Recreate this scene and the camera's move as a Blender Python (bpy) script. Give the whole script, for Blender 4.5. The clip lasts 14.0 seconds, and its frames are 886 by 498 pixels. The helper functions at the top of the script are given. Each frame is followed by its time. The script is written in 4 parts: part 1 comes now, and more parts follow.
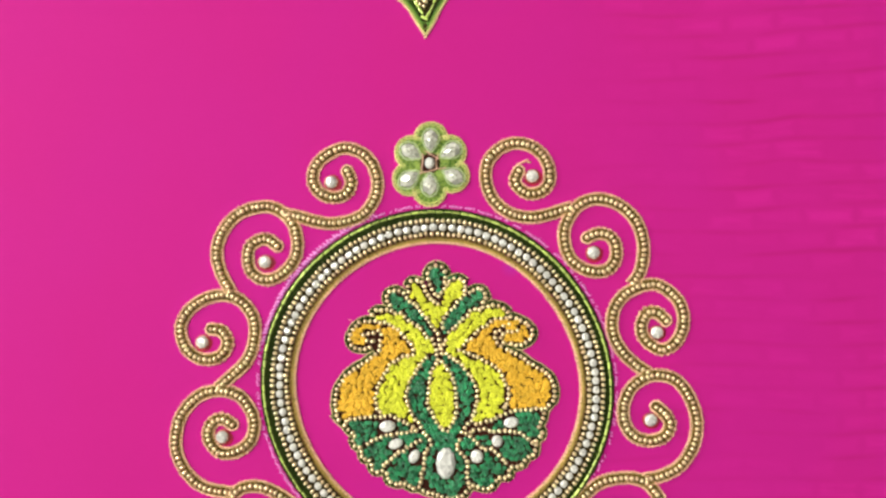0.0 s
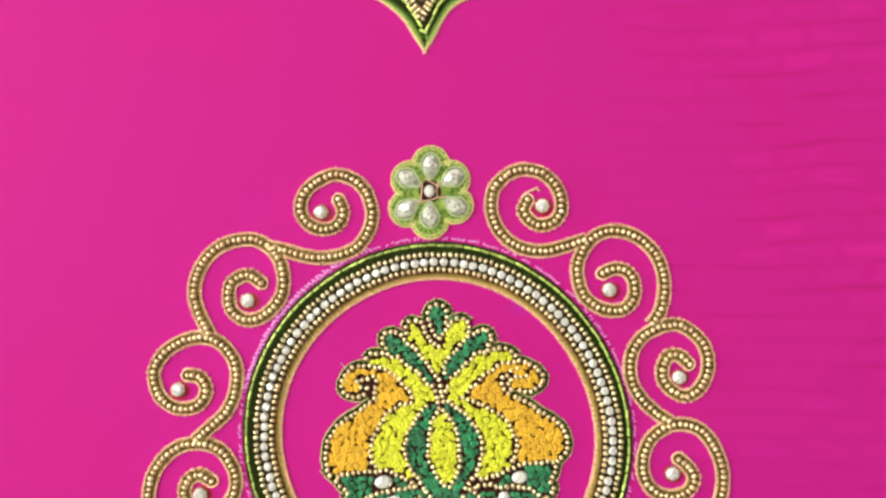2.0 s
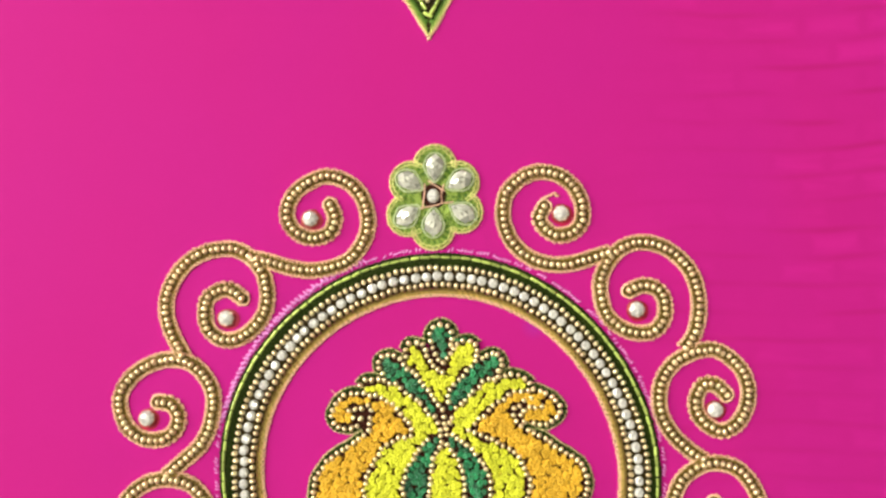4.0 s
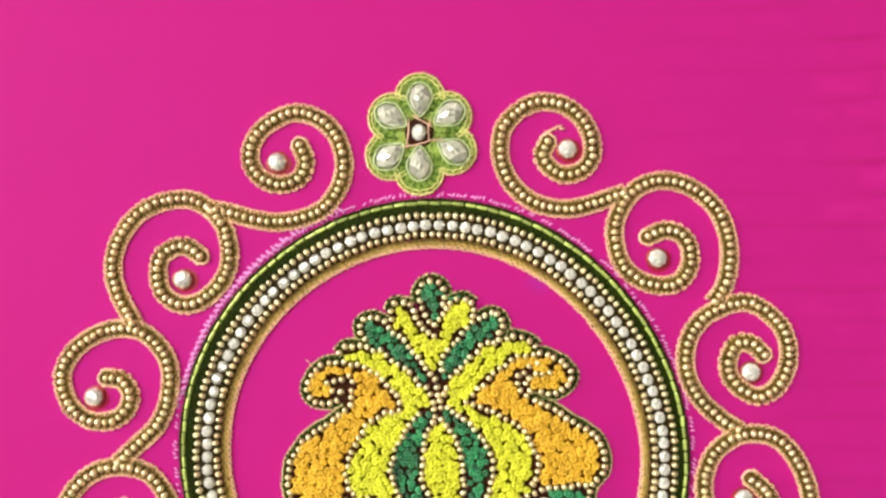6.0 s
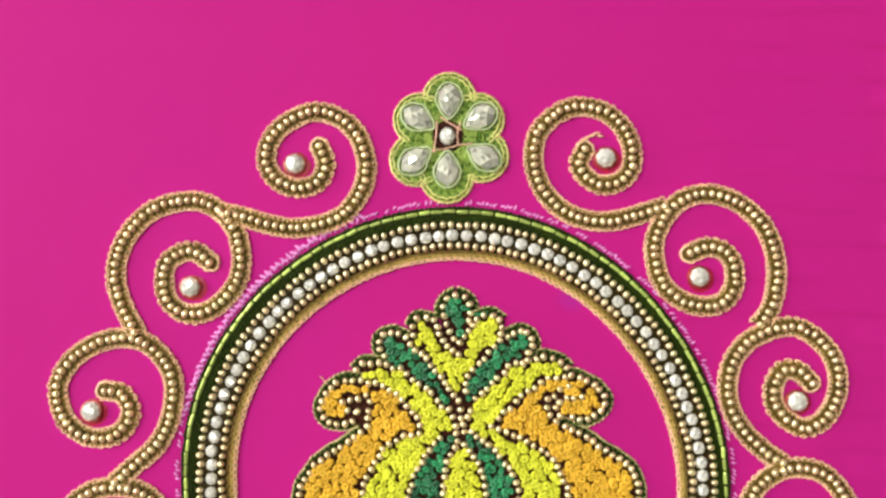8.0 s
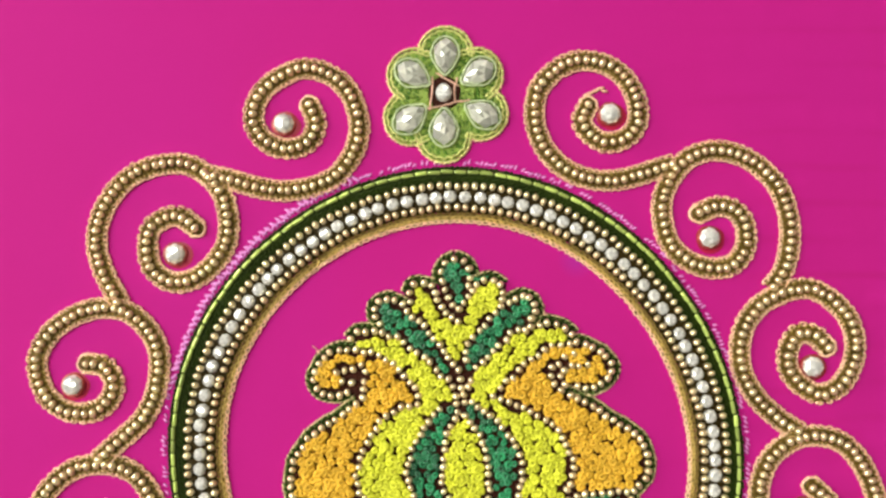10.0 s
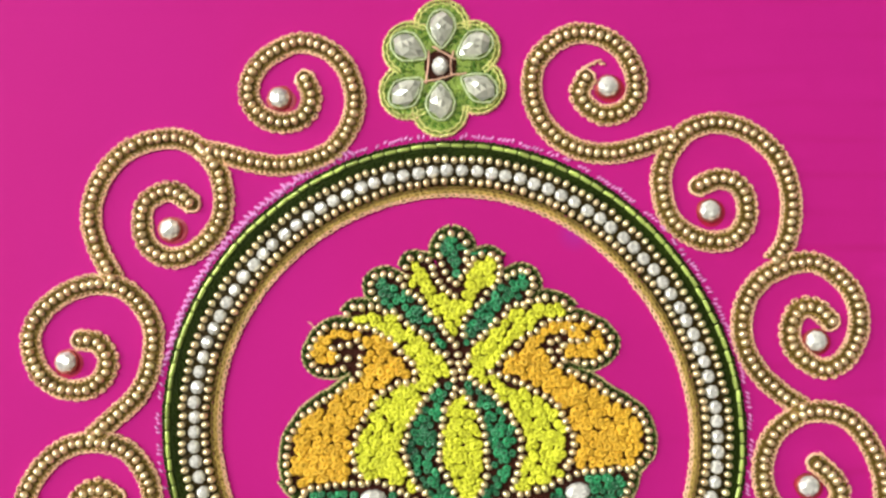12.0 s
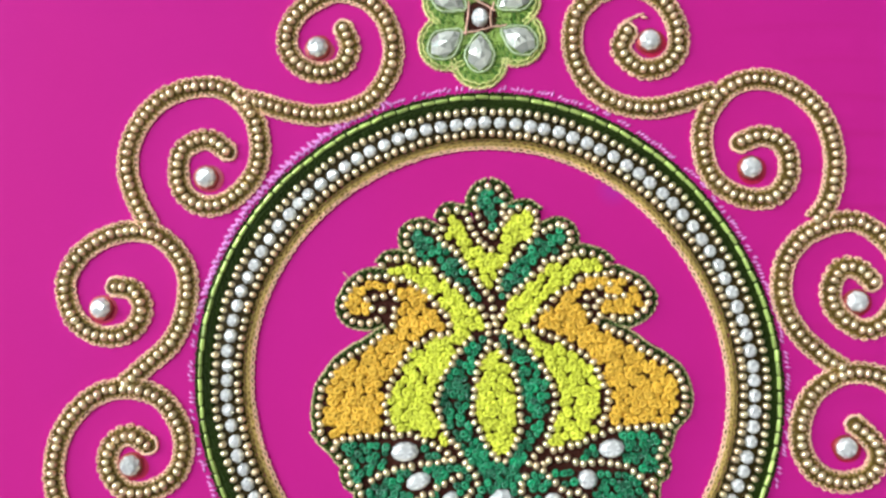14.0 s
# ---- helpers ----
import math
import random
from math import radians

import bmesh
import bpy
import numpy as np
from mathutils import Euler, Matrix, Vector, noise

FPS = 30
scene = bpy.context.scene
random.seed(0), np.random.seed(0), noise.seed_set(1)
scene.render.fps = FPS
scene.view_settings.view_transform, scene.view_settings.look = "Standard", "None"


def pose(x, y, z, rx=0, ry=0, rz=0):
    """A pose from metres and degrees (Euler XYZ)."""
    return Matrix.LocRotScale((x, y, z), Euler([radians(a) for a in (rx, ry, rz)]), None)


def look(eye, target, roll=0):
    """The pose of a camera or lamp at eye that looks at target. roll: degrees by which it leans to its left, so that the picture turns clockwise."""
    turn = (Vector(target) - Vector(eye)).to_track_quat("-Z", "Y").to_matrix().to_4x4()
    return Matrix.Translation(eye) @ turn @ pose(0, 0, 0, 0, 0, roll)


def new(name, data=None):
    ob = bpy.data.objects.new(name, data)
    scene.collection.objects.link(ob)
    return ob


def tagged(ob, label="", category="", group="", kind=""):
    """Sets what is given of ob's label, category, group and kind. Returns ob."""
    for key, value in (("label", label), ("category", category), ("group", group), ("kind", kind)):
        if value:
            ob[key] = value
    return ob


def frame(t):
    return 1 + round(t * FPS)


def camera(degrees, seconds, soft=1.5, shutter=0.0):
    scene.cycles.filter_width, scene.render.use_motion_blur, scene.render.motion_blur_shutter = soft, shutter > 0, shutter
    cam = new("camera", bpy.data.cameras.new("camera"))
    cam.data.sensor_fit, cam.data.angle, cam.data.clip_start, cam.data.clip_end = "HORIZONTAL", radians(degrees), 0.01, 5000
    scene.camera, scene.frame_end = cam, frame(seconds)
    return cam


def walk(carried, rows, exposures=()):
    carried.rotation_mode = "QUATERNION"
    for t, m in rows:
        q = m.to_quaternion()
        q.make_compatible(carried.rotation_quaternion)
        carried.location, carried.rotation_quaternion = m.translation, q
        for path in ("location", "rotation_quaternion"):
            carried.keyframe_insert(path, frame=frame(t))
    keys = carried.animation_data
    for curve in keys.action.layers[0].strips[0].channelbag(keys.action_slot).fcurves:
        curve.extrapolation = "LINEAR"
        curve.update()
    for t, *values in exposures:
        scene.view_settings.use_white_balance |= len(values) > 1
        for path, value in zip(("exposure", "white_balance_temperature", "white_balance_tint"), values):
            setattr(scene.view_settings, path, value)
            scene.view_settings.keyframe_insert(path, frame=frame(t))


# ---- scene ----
cam = camera(62.0, 14.0, soft=2.6)
# seconds, eye in millimetres over the cloth, turn in degrees about x, y and z
ROWS = [
    (0, 4.72, 31.95, 218.34, 2.14, 1.02, 1.53),
    (0.5, 3.60, 38.87, 216.53, 2.51, 0.81, 1.84),
    (1, 0.63, 41.00, 211.53, 3.06, 0.37, 1.78),
    (1.5, -1.28, 37.10, 204.28, 2.17, 0.65, 1.76),
    (2, 0.50, 42.29, 198.83, 2.23, 0.09, 1.46),
    (2.5, 1.90, 45.84, 193.97, 2.83, 0.28, 1.38),
    (4.8, -0.43, 46.62, 166.27, 1.79, 0.56, 2.13),
    (5, 0.17, 44.20, 164.22, 1.89, 0.77, 1.92),
    (5.5, -1.98, 39.21, 157.72, 1.80, 0.56, 1.29),
    (6, 2.66, 37.80, 151.36, 1.45, 0.48, 0.61),
    (6.5, 8.49, 36.54, 146.24, 1.78, 0.17, 0.60),
    (7, 1.43, 36.99, 143.75, 1.71, 0.10, 1.63),
    (7.5, -2.04, 36.40, 142.48, 2.01, 0.26, 2.32),
    (8, -3.07, 38.53, 141.38, 2.13, 0.33, 2.03),
    (10.3, -3.09, 30.66, 134.27, 1.77, 0.05, 1.29),
    (10.5, -1.57, 29.49, 134.26, 1.97, 0.19, 1.20),
    (11, -4.52, 29.10, 133.59, 1.79, 0.36, 1.28),
    (11.5, -4.75, 31.25, 134.84, 2.14, 0.54, 1.21),
    (12, -1.51, 26.24, 132.81, 2.60, 0.46, 1.21),
    (12.5, -0.74, 21.42, 131.04, 2.13, 0.44, 1.50),
    (13, -1.80, 18.28, 130.37, 2.14, 0.94, 1.43),
    (13.5, -2.57, 16.55, 130.80, 1.94, 1.17, 1.69),
    (14, -5.84, 18.36, 131.51, 2.28, 1.28, 2.27),
]


def hover(x, y, z, rx, ry, rz):
    return pose(x * MM, y * MM, z * MM, rx) @ pose(0, 0, 0, 0, ry) @ pose(0, 0, 0, 0, 0, rz)


MM = 0.001
EXPOSURES = [(0, -0.02, 6500, 10), (2.5, 0.02, 6650, 10), (5.5, 0.03, 6900, 10), (8.0, -0.10, 6600, 10), (11, -0.12, 6550, 10), (12.5, -0.11, 6450, 10), (13.5, -0.10, 6050, 10), (14, -0.12, 5550, 10)]
walk(cam, [(r[0], hover(*r[1:])) for r in ROWS], EXPOSURES)

# ---- light: a window in the west wall and a ceiling panel ----
world = bpy.data.worlds.new("sky")
scene.world = world
world.use_nodes = True
wn = world.node_tree.nodes
sky = wn.new("ShaderNodeTexSky")
sky.sky_type, sky.sun_disc = "NISHITA", False
sky.sun_elevation, sky.sun_rotation = radians(40), radians(270)
wn["Background"].inputs["Strength"].default_value = 0.1
world.node_tree.links.new(sky.outputs["Color"], wn["Background"].inputs["Color"])


def area_lamp(name, m, w, h, watts, colour):
    data = bpy.data.lights.new(name, "AREA")
    data.shape, data.size, data.size_y, data.energy, data.color = "RECTANGLE", w, h, watts, colour
    ob = new(name, data)
    ob.matrix_world = m
    return ob


area_lamp("window_light", look((-1.42, 0.35, 0.75), (0, 0.0, 0.0)), 1.1, 1.1, 33, (1.0, 0.97, 0.95))
area_lamp("ceiling_panel_light", look((-0.75, 0.65, 1.74), (-0.3, 0.2, 0)), 0.9, 0.3, 22, (1.0, 0.97, 0.92))

# ---- materials ----


def material(name, colour, rough=0.5, metal=0.0, vary=0.12, scale=900.0, bump=0.3, spec=0.5, dist=0.0002, per_object=0.0, sheen=0.0, coat=0.0, facet_glint=None):
    """A surface with colour drift at two scales, fine relief and, if asked, a tone of its own for every piece, or
    painted reflections on cut facets.
    """
    mat = bpy.data.materials.new(name)
    mat.use_nodes = True
    nt = mat.node_tree
    n, link = nt.nodes, nt.links.new
    bsdf = n["Principled BSDF"]
    bsdf.inputs["Roughness"].default_value = rough
    bsdf.inputs["Metallic"].default_value = metal
    bsdf.inputs["Specular IOR Level"].default_value = spec
    bsdf.inputs["Sheen Weight"].default_value = sheen
    bsdf.inputs["Coat Weight"].default_value = coat
    geo = n.new("ShaderNodeNewGeometry")
    fine, wide = n.new("ShaderNodeTexNoise"), n.new("ShaderNodeTexNoise")
    fine.inputs["Scale"].default_value, wide.inputs["Scale"].default_value = scale, scale / 14
    fine.inputs["Detail"].default_value = 3
    link(geo.outputs["Position"], fine.inputs["Vector"])
    link(geo.outputs["Position"], wide.inputs["Vector"])
    add = n.new("ShaderNodeMath")
    link(fine.outputs["Fac"], add.inputs[0])
    link(wide.outputs["Fac"], add.inputs[1])
    ramp = n.new("ShaderNodeMapRange")
    ramp.inputs["From Min"].default_value, ramp.inputs["From Max"].default_value = 0.6, 1.4
    ramp.inputs["To Min"].default_value, ramp.inputs["To Max"].default_value = 1 - vary, 1 + vary
    link(add.outputs[0], ramp.inputs["Value"])
    value = ramp.outputs["Result"]
    if per_object:
        info = n.new("ShaderNodeObjectInfo")
        own = n.new("ShaderNodeMapRange")
        own.inputs["To Min"].default_value, own.inputs["To Max"].default_value = 1 - per_object, 1 + per_object
        link(info.outputs["Random"], own.inputs["Value"])
        mul = n.new("ShaderNodeMath")
        mul.operation = "MULTIPLY"
        link(value, mul.inputs[0])
        link(own.outputs["Result"], mul.inputs[1])
        value = mul.outputs[0]
    # reflections inside a cut stone, put into the base colour at random per island
    if facet_glint:
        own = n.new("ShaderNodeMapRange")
        own.inputs["To Min"].default_value, own.inputs["To Max"].default_value = facet_glint
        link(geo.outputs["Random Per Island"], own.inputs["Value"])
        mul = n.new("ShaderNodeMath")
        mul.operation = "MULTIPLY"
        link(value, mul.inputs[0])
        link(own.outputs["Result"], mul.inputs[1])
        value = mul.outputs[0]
    tone = n.new("ShaderNodeVectorMath")
    tone.operation = "SCALE"
    tone.inputs[0].default_value = colour
    link(value, tone.inputs["Scale"])
    link(tone.outputs["Vector"], bsdf.inputs["Base Color"])
    if bump:
        b = n.new("ShaderNodeBump")
        b.inputs["Strength"].default_value, b.inputs["Distance"].default_value = bump, dist
        link(fine.outputs["Fac"], b.inputs["Height"])
        link(b.outputs["Normal"], bsdf.inputs["Normal"])
    return mat


def silk(name):
    """Magenta raw silk: long slubs along the weft, a fine weave, and a faint blue chalk smudge inside the ring."""
    mat = bpy.data.materials.new(name)
    mat.use_nodes = True
    nt = mat.node_tree
    n, link = nt.nodes, nt.links.new
    bsdf = n["Principled BSDF"]
    bsdf.inputs["Roughness"].default_value = 0.7
    bsdf.inputs["Specular IOR Level"].default_value = 0.08
    bsdf.inputs["Sheen Weight"].default_value = 0.0
    bsdf.inputs["Sheen Roughness"].default_value = 0.4
    geo = n.new("ShaderNodeNewGeometry")

    def streaks(sx, sy, detail):
        mp = n.new("ShaderNodeMapping")
        mp.inputs["Scale"].default_value = (sx, sy, 1)
        tex = n.new("ShaderNodeTexNoise")
        tex.inputs["Scale"].default_value, tex.inputs["Detail"].default_value = 1.0, detail
        link(geo.outputs["Position"], mp.inputs["Vector"])
        link(mp.outputs["Vector"], tex.inputs["Vector"])
        return tex.outputs["Fac"]

    def mix(a, b, fac, kind="MIX"):
        m = n.new("ShaderNodeMix")
        m.data_type, m.blend_type = "RGBA", kind
        for sock, v in ((m.inputs[6], a), (m.inputs[7], b), (m.inputs[0], fac)):
            if isinstance(v, (tuple, float)):
                sock.default_value = v
            else:
                link(v, sock)
        return m.outputs[2]

    def span(v, a, b, c, d):
        r = n.new("ShaderNodeMapRange")
        for key, q in zip(("From Min", "From Max", "To Min", "To Max"), (a, b, c, d)):
            r.inputs[key].default_value = q
        link(v, r.inputs["Value"])
        return r.outputs["Result"]

    slub, drift, weave = streaks(48, 270, 2), streaks(16, 11, 2), streaks(900, 4200, 1)
    apart = n.new("ShaderNodeSeparateXYZ")
    link(geo.outputs["Position"], apart.inputs[0])
    # lighter dashes between thin darker lines, a little bowed, fading out to the west
    warp, turn = n.new("ShaderNodeVectorMath"), n.new("ShaderNodeMapping")
    warp.operation = "MULTIPLY_ADD"
    wander = n.new("ShaderNodeTexNoise")
    wander.inputs["Scale"].default_value = 22
    link(geo.outputs["Position"], wander.inputs["Vector"])
    link(wander.outputs["Color"], warp.inputs[0])
    warp.inputs[1].default_value = (0.012, 0.007, 0)
    link(geo.outputs["Position"], warp.inputs[2])
    turn.inputs["Rotation"].default_value = (0, 0, radians(-3))
    link(warp.outputs["Vector"], turn.inputs["Vector"])

    def courses(width, smooth, joint, bias):
        b = n.new("ShaderNodeTexBrick")
        link(turn.outputs["Vector"], b.inputs["Vector"])
        for key, v in (("Scale", 1.0), ("Mortar Size", joint), ("Mortar Smooth", smooth), ("Bias", bias), ("Brick Width", width), ("Row Height", 0.0066)):
            b.inputs[key].default_value = v
        b.inputs["Color1"].default_value = b.inputs["Mortar"].default_value = (0, 0, 0, 1)
        b.inputs["Color2"].default_value = (1, 1, 1, 1)
        return b

    def times(a, b):
        m = n.new("ShaderNodeMath")
        m.operation = "MULTIPLY"
        link(a, m.inputs[0])
        link(b, m.inputs[1])
        return m.outputs[0]

    dash = times(courses(0.0145, 1.0, 0.0030, -0.1).outputs["Color"], span(slub, 0.36, 0.56, 0.15, 1))
    line = times(courses(9.0, 1.0, 0.0013, 0.0).outputs["Fac"], span(streaks(40, 130, 1), 0.4, 0.62, 0.0, 1))
    col = mix((0.505, 0.0135, 0.218, 1), (0.61, 0.0180, 0.275, 1), times(dash, span(apart.outputs["X"], 0.03, 0.105, 0.0, 0.9)))
    col = mix(col, (0.42, 0.0115, 0.142, 1), times(line, span(apart.outputs["X"], 0.03, 0.09, 0.0, 0.6)))
    col = mix(col, (0.495, 0.0135, 0.236, 1), span(drift, 0.4, 0.65, 0, 0.7))
    gap = n.new("ShaderNodeVectorMath")
    gap.operation = "DISTANCE"
    link(geo.outputs["Position"], gap.inputs[0])
    gap.inputs[1].default_value = (0.0211, 0.0355, 0)
    col = mix(col, (0.32, 0.03, 0.33, 1), span(gap.outputs["Value"], 0.0006, 0.0035, 0.45, 0.0))
    link(col, bsdf.inputs["Base Color"])
    b1, b2 = n.new("ShaderNodeBump"), n.new("ShaderNodeBump")
    b1.inputs["Strength"].default_value, b1.inputs["Distance"].default_value = 0.25, 0.0002
    b2.inputs["Strength"].default_value, b2.inputs["Distance"].default_value = 0.12, 0.00005
    link(slub, b1.inputs["Height"])
    link(weave, b2.inputs["Height"])
    link(b1.outputs["Normal"], b2.inputs["Normal"])
    link(b2.outputs["Normal"], bsdf.inputs["Normal"])
    return mat


SILK = silk("magenta_silk")
GOLD_BEAD = material("gold_bead", (1.0, 0.82, 0.49), 0.32, 0.85, 0.06, 700, 0.05, per_object=0.15)
BRAID = material("antique_gold_braid", (0.13, 0.085, 0.014), 0.5, 0.25, 0.5, 1900, 0.9, 0.2, dist=0.0004)
ZARI = material("pale_gold_thread", (0.95, 0.63, 0.40), 0.42, 0.3, 0.22, 1800, 0.4)
OLD_GOLD = material("old_gold_thread", (0.62, 0.45, 0.13), 0.45, 0.4, 0.3, 1900, 0.5, 0.3)
SATIN = material("leaf_green_satin", (0.085, 0.20, 0.018), 0.45, 0.0, 0.35, 2400, 0.6, 0.3)
ROSE = material("rose_gold_thread", (0.88, 0.54, 0.38), 0.45, 0.35, 0.2, 1800, 0.4)
GREEN_CORD = material("bottle_green_thread", (0.020, 0.036, 0.002), 0.6, 0.0, 0.35, 2200, 0.6, 0.12)
BUGLE = material("lime_bugle_glass", (0.50, 0.66, 0.15), 0.20, 0.2, 0.1, 900, 0.05, per_object=0.4, coat=0.4)
OLIVE = material("dark_olive_ground", (0.036, 0.024, 0.004), 0.6, 0.0, 0.4, 2200, 0.6, 0.12)
MAROON = material("maroon_ground", (0.045, 0.012, 0.006), 0.7, 0.0, 0.4, 2200, 0.6, 0.12)
YELLOW = material("yellow_floss", (0.69, 0.73, 0.045), 0.55, 0.0, 0.16, 2600, 0.6, 0.25, per_object=0.10)
ORANGE = material("orange_floss", (0.78, 0.47, 0.038), 0.55, 0.0, 0.16, 2600, 0.6, 0.25, per_object=0.10)
GREEN = material("green_floss", (0.016, 0.235, 0.085), 0.30, 0.0, 0.35, 2600, 0.9, 0.7, per_object=0.5)
LIME = material("lime_thread", (0.27, 0.40, 0.06), 0.45, 0.15, 0.3, 2400, 0.5)
MINT = material("pale_green_cord", (0.55, 0.66, 0.36), 0.4, 0.2, 0.15, 2000, 0.4)
# the light and dark facets of both stones are reflections painted into their colour
CRYSTAL = material("opal_crystal", (0.95, 0.96, 0.87), 0.12, 0.25, 0.12, 900, 0.0, 0.7, per_object=0.1, coat=0.2, facet_glint=(0.62, 1.08))
KUNDAN = material("foiled_mirror_glass", (0.96, 0.98, 0.80), 0.08, 0.3, 0.25, 420, 0.1, 0.6, per_object=0.08, coat=0.3, facet_glint=(0.38, 1.02))
for stone in (CRYSTAL, KUNDAN):
    skin = stone.node_tree.nodes["Principled BSDF"].inputs
    skin["Thin Film Thickness"].default_value, skin["Thin Film IOR"].default_value = 380, 1.7
CUP = material("copper_cup", (0.40, 0.09, 0.07), 0.35, 0.6, 0.1, 800, 0.1)
PINK_THREAD = material("orchid_tacking_thread", (0.80, 0.30, 0.70), 0.6, 0.0, 0.2, 1500, 0.3)
# colour of the red shade and reflected glow painted round the scroll stones
RED_SHADE = material("crimson_stone_shade", (0.42, 0.006, 0.045), 0.4, 0.0, 0.3, 500, 0.2)
CORD = material("olive_gold_cord", (0.29, 0.20, 0.046), 0.45, 0.35, 0.4, 1900, 0.6, 0.3)
LEAF = material("moss_green_thread", (0.15, 0.21, 0.05), 0.5, 0.0, 0.4, 2200, 0.6, 0.2)
PALE_CORD = material("straw_gold_thread", (0.78, 0.62, 0.33), 0.42, 0.35, 0.22, 1800, 0.4)
PALE_LIME = material("pale_lime_zari", (0.66, 0.68, 0.22), 0.42, 0.3, 0.25, 1800, 0.4)
PLASTER = material("white_plaster", (0.55, 0.54, 0.51), 0.8, 0.0, 0.05, 40, 0.2, dist=0.002)
WOOD = material("brown_table_wood", (0.22, 0.12, 0.06), 0.45, 0.0, 0.25, 60, 0.2, dist=0.001)
TERRAZZO = material("grey_floor_tile", (0.35, 0.34, 0.32), 0.4, 0.0, 0.15, 80, 0.1, dist=0.001)
PAINT = material("white_paint", (0.8, 0.8, 0.78), 0.4, 0.0, 0.04, 60, 0.1, dist=0.001)
GLASS = bpy.data.materials.new("window_glass")
GLASS.use_nodes = True
GLASS.node_tree.nodes["Principled BSDF"].inputs["Transmission Weight"].default_value = 1.0
GLASS.node_tree.nodes["Principled BSDF"].inputs["Roughness"].default_value = 0.0
GLOW = bpy.data.materials.new("lit_diffuser")
GLOW.use_nodes = True
GLOW.node_tree.nodes["Principled BSDF"].inputs["Emission Color"].default_value = (1, 0.97, 0.92, 1)
GLOW.node_tree.nodes["Principled BSDF"].inputs["Emission Strength"].default_value = 4.0

# ---- builders (millimetres in, metres out) ----


def shape(name, verts, faces, mat, smooth=True):
    me = bpy.data.meshes.new(name)
    me.from_pydata((np.asarray(verts, float) * MM).tolist(), [], [tuple(int(i) for i in f) for f in faces])
    me.materials.append(mat)
    me.shade_smooth() if smooth else me.shade_flat()
    me.update()
    return me


def piece(name, mesh, parent, label="", m=None):
    ob = new(name, mesh)
    ob.parent = parent
    if m is not None:
        ob.matrix_basis = m
    if label:
        ob["label"] = label
    return ob


def thing(name, x, y, label, category, group=""):
    ob = tagged(new(name), label, category, group)
    ob.empty_display_size = 0.005
    ob.location = (x * MM, y * MM, 0)
    return ob


def smooth_path(points, step, closed=False):
    """A Catmull-Rom line through the drawn points, evenly stepped: places and unit tangents."""
    p = np.array(points, float)
    ext = np.vstack([p[-1:], p, p[:2]]) if closed else np.vstack([2 * p[0] - p[1], p, 2 * p[-1] - p[-2]])
    u = np.linspace(0, 1, 24, endpoint=False)[:, None]
    runs = []
    for i in range(len(ext) - 3):
        a, b, c, d = ext[i:i + 4]
        runs.append(0.5 * (2 * b + (c - a) * u + (2 * a - 5 * b + 4 * c - d) * u ** 2 + (3 * b - a - 3 * c + d) * u ** 3))
    line = np.vstack(runs + [ext[-2:-1]])
    s = np.r_[0, np.cumsum(np.hypot(*np.diff(line, axis=0).T))]
    count = max(2, int(round(s[-1] / step)) + 1)
    at = np.linspace(0, s[-1], count)
    q = np.c_[np.interp(at, s, line[:, 0]), np.interp(at, s, line[:, 1])]
    if closed:
        q = q[:-1]
        tan = np.roll(q, -1, 0) - np.roll(q, 1, 0)
    else:
        tan = np.gradient(q, axis=0)
    return q, tan / np.hypot(*tan.T)[:, None]


def side(q, tan, off):
    return q + np.c_[-tan[:, 1], tan[:, 0]] * off


def ball(rings, segs):
    v = [(0, 0, 1.0)]
    for i in range(1, rings):
        a = math.pi * i / rings
        v += [(math.sin(a) * math.cos(2 * math.pi * j / segs), math.sin(a) * math.sin(2 * math.pi * j / segs), math.cos(a)) for j in range(segs)]
    v.append((0, 0, -1.0))
    f = [(0, 1 + j, 1 + (j + 1) % segs) for j in range(segs)]
    for i in range(rings - 2):
        o = 1 + i * segs
        f += [(o + j, o + segs + j, o + segs + (j + 1) % segs, o + (j + 1) % segs) for j in range(segs)]
    o = 1 + (rings - 2) * segs
    f += [(o + j, len(v) - 1, o + (j + 1) % segs) for j in range(segs)]
    return np.array(v), f


STITCH_V, STITCH_F = ball(4, 6)


def stitches(name, places, angles, mat, long, wide, high, z, rng, parent, label="", jitter=0.06):
    """Many small thread stitches laid down as one part."""
    verts, faces = [], []
    for k, ((x, y), a) in enumerate(zip(places, angles)):
        sx, sy, sz = long * rng.uniform(0.88, 1.12), wide * rng.uniform(0.88, 1.12), high * rng.uniform(0.9, 1.1)
        a = a + rng.gauss(0, 0.08)
        c, s = math.cos(a), math.sin(a)
        v = STITCH_V * (sx, sy, sz)
        w = np.c_[v[:, 0] * c - v[:, 1] * s + x + rng.gauss(0, jitter), v[:, 0] * s + v[:, 1] * c + y + rng.gauss(0, jitter), v[:, 2] + z]
        base = k * len(STITCH_V)
        verts.append(w)
        faces += [tuple(i + base for i in f) for f in STITCH_F]
    return tagged(piece(name, shape(name, np.vstack(verts), faces, mat), parent, label), kind="stuff")


def rope(name, points, off, mat, parent, rng, pitch=0.88, long=0.66, wide=0.31, high=0.36, z=0.22, slant=0.4, closed=False, label=""):
    """A twisted metal-thread cord along a drawn line, off to one side of it."""
    q, tan = smooth_path(points, pitch, closed)
    q2 = side(q, tan, off)
    return stitches(name, q2, np.arctan2(tan[:, 1], tan[:, 0]) + slant, mat, long, wide, high, z, rng, parent, label, 0.04)


